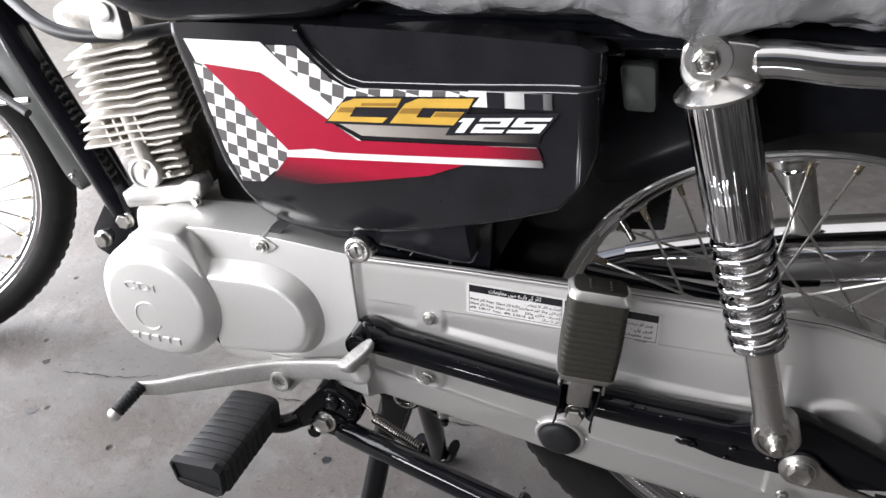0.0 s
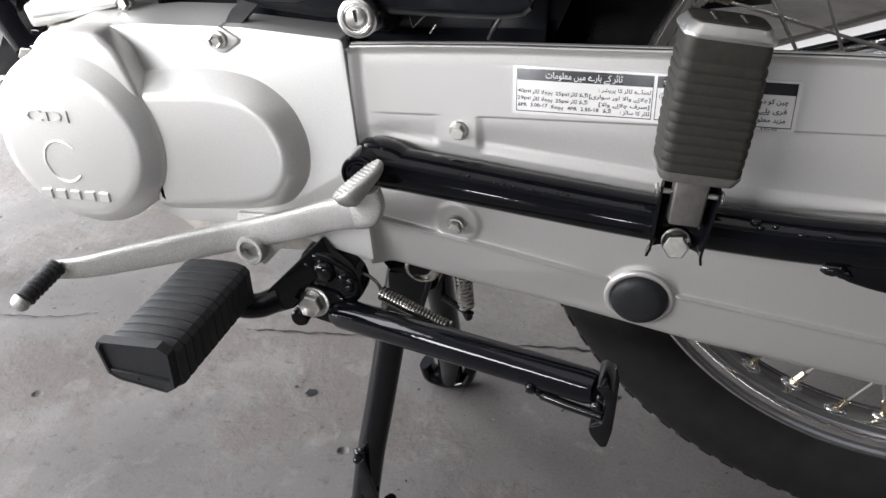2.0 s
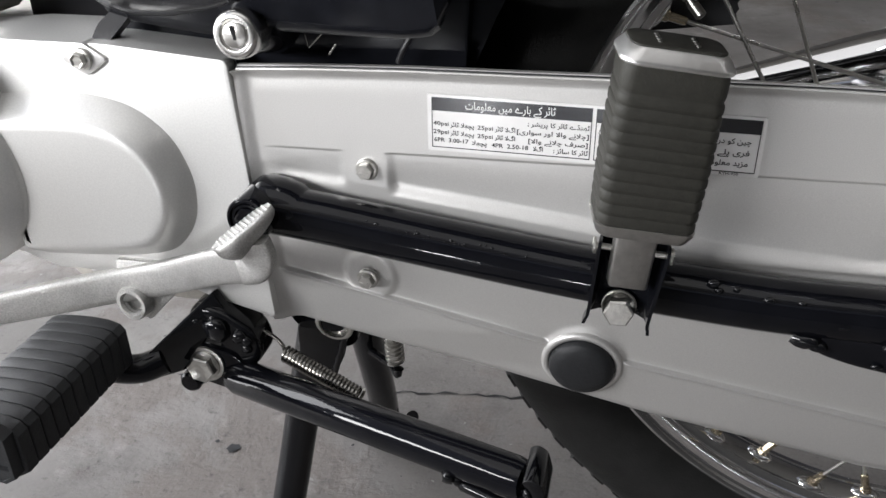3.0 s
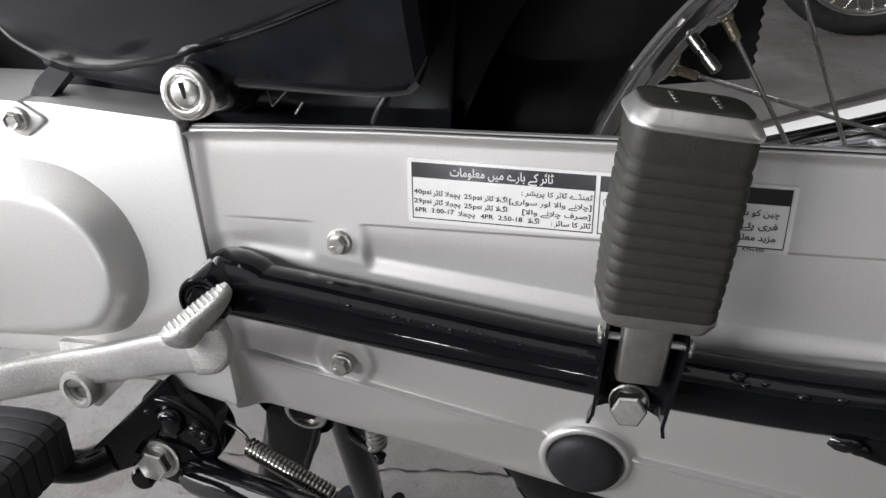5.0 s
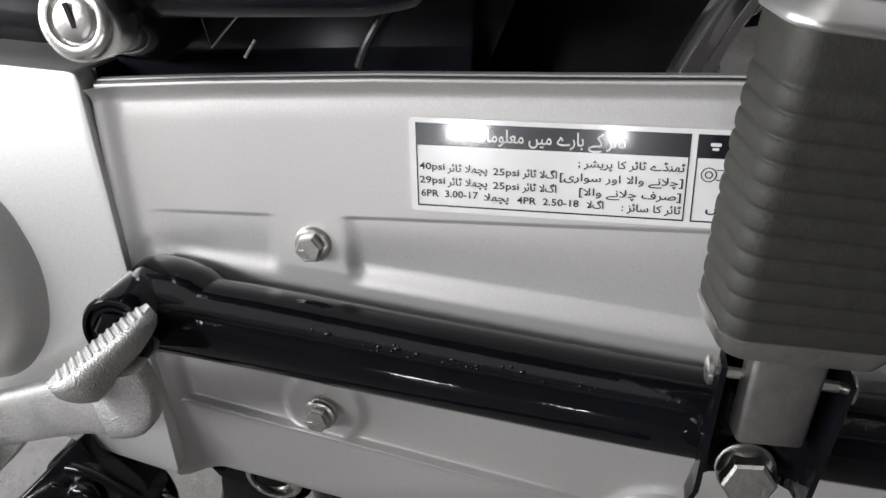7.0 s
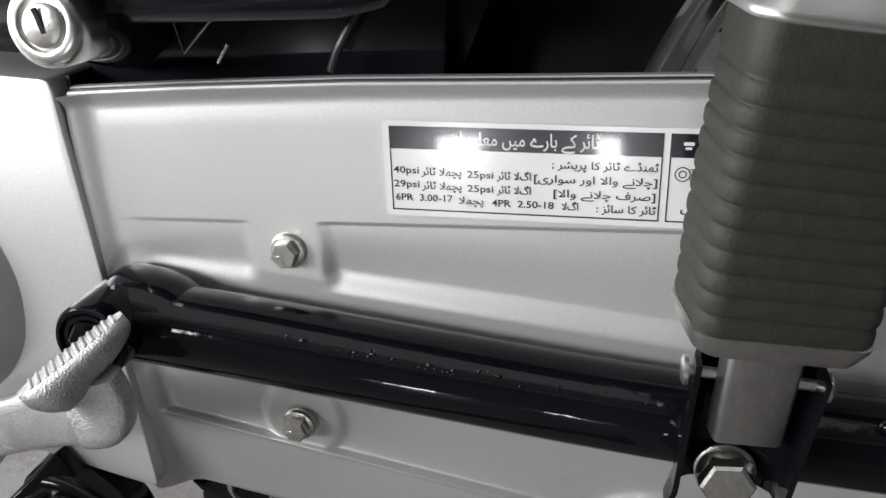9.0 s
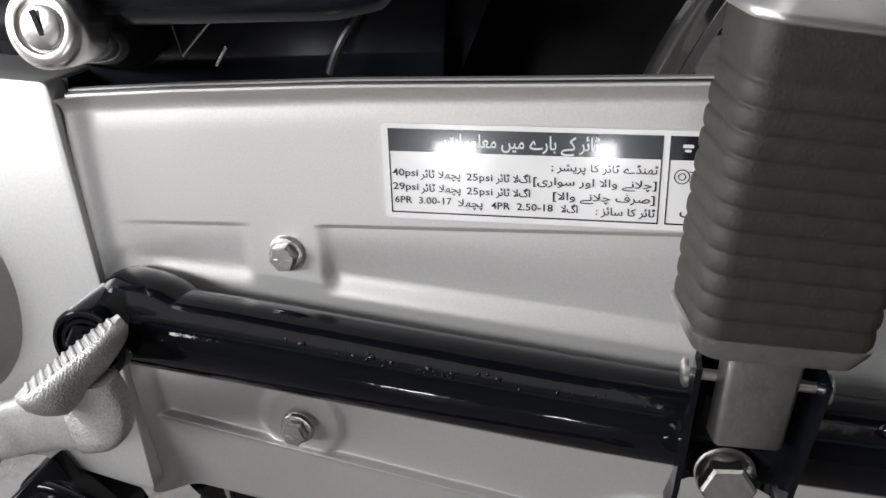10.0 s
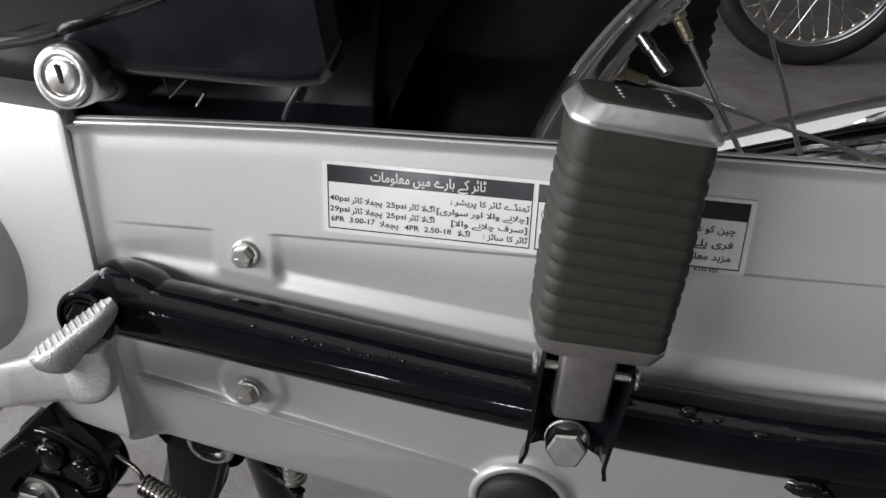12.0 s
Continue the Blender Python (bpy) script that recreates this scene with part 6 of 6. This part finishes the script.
# tank underside and wrapped seat
def build_tank_and_seat():
    bm = bmesh.new()
    prism(bm, rounded([(-0.225, 0.6775), (-0.05, 0.690), (0.02, 0.735), (0.0, 0.86), (-0.15, 0.90), (-0.30, 0.89), (-0.36, 0.80), (-0.33, 0.725)], 0.03, 6), -0.118, 0.118)
    bevel(bm, 0.022, 5, 40)
    part("fuel_tank", bm, COVER, bike, "glossy black fuel tank")
    bm = bmesh.new()
    prism(bm, rounded([(-0.21, 0.655), (0.30, 0.672), (0.32, 0.735), (-0.10, 0.745), (-0.23, 0.70)], 0.01, 3), -0.075, 0.075)
    bevel(bm, 0.006)
    part("seat_base", bm, INNER, bike, "black seat base between tank and side cover")
    bm = bmesh.new()
    prism(bm, rounded([(0.0, 0.715), (0.10, 0.708), (0.35, 0.712), (0.62, 0.73), (0.62, 0.80), (0.25, 0.80), (0.05, 0.775)], 0.02, 5), -0.128, 0.128)
    bevel(bm, 0.012, 3)
    seat = part("seat", bm, SATIN, bike, "black seat wrapped in crumpled clear plastic film")
    rng = random.Random(9)
    bm = bmesh.new()
    nx, na = 150, 60
    rows = []
    for i in range(nx + 1):
        x = -0.015 + 0.64 * i / nx
        row = []
        for j in range(na + 1):
            a = radians(-95) - math.pi * j / na
            ca, sa = math.cos(a), math.sin(a)
            yy, zz = 0.140 * math.copysign(abs(ca) ** 0.30, ca), 0.050 * math.copysign(abs(sa) ** 0.42, sa)
            p = Vector((x * 14, yy * 20, zz * 20))
            f = noise.noise(p) * 0.010 + noise.noise(p * 2.7) * 0.005 + abs(noise.noise(Vector((x * 40, j * 0.12, 3)))) * 0.006
            base = 0.0445 + lerp(x, [(0.0, 0.717), (0.06, 0.7055), (0.12, 0.7025), (0.24, 0.7030), (0.33, 0.710), (0.6, 0.716)])
            row.append(bm.verts.new((x, yy * (1 + f * 3) - 0.002, base + zz + (f if zz < 0 else 0) - 0.004 * math.sin(x * 37) * (1 if zz < -0.02 else 0))))
        rows.append(row)
    for p, q in zip(rows, rows[1:]):
        for j in range(na):
            bm.faces.new((p[j], q[j], q[j + 1], p[j + 1]))
    part("plastic_wrap", bm, FILM, seat, "crumpled clear plastic film", 80)


build_tank_and_seat()


# wheels
def build_wheel(name, label, centre, normal, R, width, rim_r, hub_r, parent, spokes=36, seed=1):
    """normal: the axle's direction towards the viewer's side."""
    a = Vector(normal).normalized()
    u = Vector((1, 0, 0)) - a * a.x
    u.normalize()
    v = a.cross(u)
    o = Vector(centre)
    h = width / 2
    bm = bmesh.new()
    sec = []
    for i in range(29):
        t = radians(-140 + 280 * i / 28)
        rr = (R + rim_r - 0.006) / 2 + (R - rim_r + 0.006) / 2 * math.cos(t)
        ww = h * math.sin(t) * (1.02 if abs(math.degrees(t)) < 95 else 1.0)
        groove = 0.0022 if i in (12, 16) else 0.0
        sec.append((ww, rr - groove))
    lathe(bm, sec, o, a, 160, False)
    tyre = part(name, bm, TREAD, parent, label, 40)
    # tread blocks along both shoulders
    bm = bmesh.new()
    nb = 90
    for s in (-1, 1):
        for i in range(nb):
            t0 = 2 * math.pi * i / nb
            c = []
            for dt, w, r in ((0.0, 0.20, R - 0.0006), (0.040, 0.20, R - 0.0006), (0.050, 0.60, R - 0.0085), (0.013, 0.60, R - 0.0085)):
                c.append((t0 + dt, s * w * h, r))
            lo = [bm.verts.new(o + a * w + (u * math.cos(t) + v * math.sin(t)) * (r - 0.004)) for t, w, r in c]
            hi = [bm.verts.new(o + a * w + (u * math.cos(t) + v * math.sin(t)) * (r + 0.0018)) for t, w, r in c]
            bm.faces.new(hi)
            for k in range(4):
                bm.faces.new((lo[k], lo[(k + 1) % 4], hi[(k + 1) % 4], hi[k]))
    part("tread", bm, TREAD, tyre)
    bm = bmesh.new()
    w = h * 0.63
    half = [(0, -0.0125), (0.30, -0.0125), (0.40, -0.0118), (0.45, -0.0095), (0.50, -0.0066), (0.56, -0.0056), (0.61, -0.0066), (0.65, -0.0074), (0.82, -0.0070), (0.87, -0.0062), (0.90, -0.0030), (0.93, -0.0008), (0.97, 0.0004), (1.02, 0.0014), (1.06, 0.0034), (1.05, 0.0054), (1.00, 0.0064), (0.95, 0.0058)]
    prof = [(-f * w, rim_r + d) for f, d in half[::-1]] + [(f * w, rim_r + d) for f, d in half[1:]]
    inner = [(x * 0.94, r + 0.0045) for x, r in prof[::-1] if abs(x) < 0.9 * w]
    lathe(bm, prof + inner + prof[:1], o, a, 144, False)
    rim = part("rim", bm, RIMCHROME, tyre, "chromed steel rim")
    d = bmesh.new()
    lathe(d, [(-0.002, 0.0105), (0.0012, 0.0098), (0.0026, 0.0078), (0.0032, 0.0052)], (0, 0, 0), (0, 0, 1), 16)
    moved(d, Matrix.Diagonal((1.0, 0.62, 1, 1)))
    dimple_mesh = mesh_of("spoke_seat", d, RIMCHROME, 60)
    bm = bmesh.new()
    lathe(bm, [(-0.052, 0.02), (-0.048, hub_r * 0.6), (-0.042, hub_r), (-0.036, hub_r), (-0.034, hub_r * 0.8), (0.034, hub_r * 0.8), (0.036, hub_r), (0.042, hub_r), (0.048, hub_r * 0.6), (0.052, 0.02)], o, a, 48)
    part("hub", bm, CAST, tyre, "cast alloy hub")
    d = bmesh.new()
    cyl(d, (0, 0, 0), (0, 0, 1), 0.0013, None, 8)
    spoke_mesh = mesh_of("spoke", d, STEEL)
    d = bmesh.new()
    lathe(d, [(0, 0.0042), (0.003, 0.0042), (0.004, 0.0030), (0.014, 0.0028), (0.015, 0.0018)], (0, 0, 0), (0, 0, 1), 10)
    nip_mesh = mesh_of("nipple", d, NIPPLE)
    for i in range(spokes):
        t = 2 * math.pi * i / spokes + radians(7)
        side = 1 if i % 2 else -1
        t2 = t + (1.27 if i % 4 < 2 else -1.27)
        p = o + (u * math.cos(t) + v * math.sin(t)) * (rim_r - 0.014) + a * side * 0.004
        q = o + (u * math.cos(t2) + v * math.sin(t2)) * hub_r * 0.95 + a * side * 0.038
        m = (q - p).to_track_quat("Z", "Y").to_matrix().to_4x4()
        s = new("spoke", spoke_mesh)
        s.parent, s.matrix_basis = tyre, Matrix.Translation(p) @ m @ Matrix.Diagonal((1, 1, (q - p).length, 1))
        s = new("spoke_nipple", nip_mesh)
        s.parent, s.matrix_basis = tyre, Matrix.Translation(p) @ m
        out = (u * math.cos(t) + v * math.sin(t))
        tan = out.cross(a)
        s = new("spoke_seat", dimple_mesh)
        s.parent, s.matrix_basis = rim, Matrix.Translation(o + out * (rim_r - 0.0122) + a * side * 0.004) @ Matrix((tan, a, -out)).transposed().to_4x4()
    return tyre


rear = build_wheel("rear_wheel", "spoked rear wheel with chromed rim and black tyre", (0.343, 0.008, 0.343), (-0.10, -0.99, -0.03), 0.322, 0.084, 0.2365, 0.062, bike)
VALVE, VALVE_AXIS = Vector((0.1655, -0.002, 0.4875)), Vector((0.0095, -0.006, -0.0105))
bm = bmesh.new()
lathe(bm, [(0, 0.0034), (0.008, 0.0034), (0.0085, 0.0027), (0.012, 0.0027), (0.0125, 0.0032), (0.0205, 0.0032), (0.0215, 0.0018)], VALVE, VALVE_AXIS, 14)
part("valve_stem", bm, DULLZINC, rear, "brass tyre valve")
STEER = radians(40)
build_wheel("front_wheel", "spoked front wheel turned aside with black tyre", (-1.003, 0.15, 0.292), (math.sin(STEER) * 1.0, -math.cos(STEER), 0.0), 0.291, 0.066, 0.236, 0.055, bike, 36, 2)


# frame, fork, exhaust
def build_frame_front():
    bm = bmesh.new()
    sweep(bm, smooth_path([(-0.392, 0.004, 0.425), (-0.435, 0.002, 0.53), (-0.475, 0.0, 0.63), (-0.54, 0.0, 0.80)], 6), 0.0175, 20)
    tube = part("down_tube", bm, BLACK, bike, "black frame down tube")
    bm = bmesh.new()
    prism(bm, rounded([(-0.372, 0.440), (-0.410, 0.438), (-0.440, 0.395), (-0.440, 0.372), (-0.420, 0.362), (-0.375, 0.400)], 0.006, 3), -0.006, 0.002)
    bevel(bm, 0.002)
    part("engine_bracket", bm, BLACK, tube)
    for x, z, k in ((-0.3865, 0.418, 0.2), (-0.4245, 0.388, 0.5)):
        hex_bolt(tube, (x, -0.006, z), (0, -1, 0), 0.0105, 0.0078, 0.009, STEEL, "mounting_bolt", "", k, False)
    hex_bolt(tube, (-0.405, -0.004, 0.372), (0, -1, 0), 0.006, 0.0045, 0.006, STEEL, "small_bolt")
    bm = bmesh.new()
    sweep(bm, smooth_path([(-0.41, 0.03, 0.375), (-0.47, 0.10, 0.372), (-0.53, 0.15, 0.39), (-0.56, 0.16, 0.44)], 6), 0.016, 14)
    part("exhaust_pipe", bm, BLACK, bike, "black painted exhaust header")
    # mudguard end over the turned front wheel
    c, s = math.cos(STEER), math.sin(STEER)
    bm = bmesh.new()
    prev = None
    for i in range(21):
        a = radians(8 + 120 * i / 20)
        r = 0.318
        x, z = r * math.cos(a), r * math.sin(a)
        ring = []
        half = 0.043 * (0.55 + 0.45 * sstep(0, 3, i))
        for k in range(7):
            w = -half + 2 * half * k / 6
            dz = -0.016 * (w / 0.043) ** 2
            rr = r + dz
            lx, lz = rr * math.cos(a), rr * math.sin(a)
            ring.append(bm.verts.new((-1.0 + lx * c - w * s, 0.15 + lx * s + w * c, 0.292 + lz)))
        if prev:
            for k in range(6):
                bm.faces.new((prev[k], ring[k], ring[k + 1], prev[k + 1]))
        prev = ring
    bmesh.ops.solidify(bm, geom=bm.faces[:], thickness=0.002)
    part("front_mudguard", bm, BLACK, bike, "black front mudguard end")
    bm = bmesh.new()
    line = smooth_path([(-0.629, 0.200, 0.330), (-0.645, 0.200, 0.366), (-0.666, 0.203, 0.410), (-0.697, 0.21, 0.460), (-0.735, 0.22, 0.510), (-0.80, 0.24, 0.56)], 6)
    prev = None
    for i, p in enumerate(line):
        half = 0.046 * math.sqrt(max(0.05, 1 - (1 - min(1, i / 5)) ** 2))
        d = (line[min(i + 1, len(line) - 1)] - line[max(i - 1, 0)]).normalized()
        side = Vector((0.75, -0.35, 0.55))
        side = (side - d * d.dot(side)).normalized()
        nrm = d.cross(side).normalized()
        nrm = nrm if nrm.y < 0 else -nrm
        ring = [bm.verts.new(p + side * half * k + nrm * 0.010 * (1 - k * k)) for k in (-1, -0.75, -0.4, 0, 0.4, 0.75, 1)]
        if prev:
            for k in range(6):
                bm.faces.new((prev[k], ring[k], ring[k + 1], prev[k + 1]))
        prev = ring
    bmesh.ops.solidify(bm, geom=bm.faces[:], thickness=0.003)
    flap = part("mudguard_flap", bm, FLAP, bike, "rounded grey-black rear end of the front mudguard")
    hex_bolt(flap, (-0.640, 0.188, 0.352), (0.2, -1, 0.2), 0.004, 0.003, 0.003, STEEL, "flap_bolt")
    for w in (-0.085, 0.085):
        bm = bmesh.new()
        ox, oy = -1.0 - w * s, 0.15 + w * c
        sweep(bm, [(ox, oy, 0.29), (ox + 0.13 * c, oy + 0.13 * s, 0.62), (ox + 0.19 * c, oy + 0.19 * s, 0.78)], [0.019, 0.019, 0.015], 18)
        part("fork_leg", bm, BLACK, bike, "black telescopic fork leg")
    bm = bmesh.new()
    sweep(bm, smooth_path([(-0.52, 0.03, 0.52), (-0.60, 0.05, 0.55), (-0.66, 0.06, 0.60), (-0.70, 0.05, 0.72)], 8), 0.005, 10)
    part("brake_cable", bm, SATIN, bike, "black control cable")
    bm = bmesh.new()
    sweep(bm, smooth_path([(-0.70, 0.05, 0.505), (-0.64, 0.09, 0.500), (-0.585, 0.10, 0.505)], 6), 0.004, 10)
    part("mudguard_stay", bm, CHROME, bike, "chromed mudguard stay")


build_frame_front()


def build_silencer():
    bm = bmesh.new()
    a, b = Vector((0.16, 0.135, 0.365)), Vector((0.75, 0.150, 0.470))
    d = (b - a).length
    lathe(bm, [(0, 0.016), (0.04, 0.022), (0.14, 0.036), (0.16, 0.038), (d - 0.05, 0.040), (d - 0.01, 0.036), (d, 0.028)], a, b - a, 40)
    muff = part("silencer", bm, CHROME, bike, "chromed silencer on the far side")
    bm = bmesh.new()
    lathe(bm, [(-0.002, 0.0395), (0.02, 0.0395)], a + (b - a).normalized() * 0.32, b - a, 36)
    part("clamp_band", bm, BLACK, muff)
    bm = bmesh.new()
    sweep(bm, smooth_path([(-0.45, 0.12, 0.30), (-0.2, 0.135, 0.25), (0.0, 0.135, 0.30), (0.17, 0.135, 0.367)], 8), 0.0165, 16)
    part("exhaust_tube", bm, CHROME, bike, "chromed exhaust tube")
    bm = bmesh.new()
    sweep(bm, [(-0.05, 0.10, 0.372), (0.15, 0.10, 0.352), (0.36, 0.10, 0.338)], 0.0185, 18)
    part("far_swing_arm", bm, BLACK, bike, "far tube of the black swing arm")
    # far shock absorber
    top, foot = Vector((0.266, 0.135, 0.690)), Vector((0.352, 0.132, 0.372))
    bm = bmesh.new()
    lathe(bm, [(0, 0.0235), (0.10, 0.0235)], top.lerp(foot, 0.08), foot - top, 32)
    far = part("far_shock_absorber", bm, CHROME, bike, "chromed shock absorber on the far side")
    bm = bmesh.new()
    coil(bm, top.lerp(foot, 0.32), top.lerp(foot, 0.60), 0.0195, 0.0034, 7, 8, 24)
    part("coil_spring", bm, CHROME, far)
    bm = bmesh.new()
    lathe(bm, [(0, 0.0125), (0.085, 0.0125), (0.088, 0.0215), (0.096, 0.0225), (0.100, 0.0150), (0.235, 0.0135)], top.lerp(foot, 0.3), foot - top, 24)
    part("damper_body", bm, BRUSHED, far)
    bm = bmesh.new()
    teeth = [(0.2005 + 0.003 * (z - 0.46) / 0.05 + (0.0016 if k % 2 else 0.0), z) for k, z in enumerate([0.453 + 0.0032 * i for i in range(45)])]
    prism(bm, [(0.150, 0.60), (0.150, 0.448)] + teeth + [(0.205, 0.60)], 0.052, 0.066)
    part("splash_flap", bm, SATIN, bike, "black rubber splash flap by the rear wheel")


build_silencer()


# another motorcycle parked behind
def build_far_bike():
    far = thing("parked_motorcycle", "dark motorcycle parked farther back with a chromed spoked wheel", "motorcycle", (-0.052, -0.25, 0))
    build_wheel("front_wheel", "spoked wheel with chromed rim", (0.76, 2.52, 0.295), (0.15, -1, 0), 0.295, 0.07, 0.235, 0.055, far, 36, 5)
    rear = build_wheel("rear_wheel", "spoked rear wheel", (1.95, 2.70, 0.295), (0.15, -1, 0), 0.295, 0.08, 0.235, 0.06, far, 36, 6)
    bm = bmesh.new()
    for w in (-0.08, 0.08):
        sweep(bm, [(0.76, 2.52 + w, 0.295), (1.02, 2.56 + w, 0.95)], 0.02, 14)
    part("fork", bm, CHROME, far)
    bm = bmesh.new()
    prism(bm, rounded([(1.15, 0.80), (1.85, 0.80), (2.35, 0.86), (2.3, 0.70), (1.9, 0.60), (1.85, 0.30), (1.25, 0.28), (1.2, 0.5)], 0.06, 4), 2.51, 2.75)
    bevel(bm, 0.03, 2)
    part("frame_body", bm, FARPAINT, far)
    bm = bmesh.new()
    prism(bm, rounded([(1.1, 0.86), (1.3, 1.02), (1.6, 0.98), (1.65, 0.84)], 0.05, 4), 2.49, 2.77)
    bevel(bm, 0.04, 3)
    part("fuel_tank", bm, FARPAINT, far)


build_far_bike()
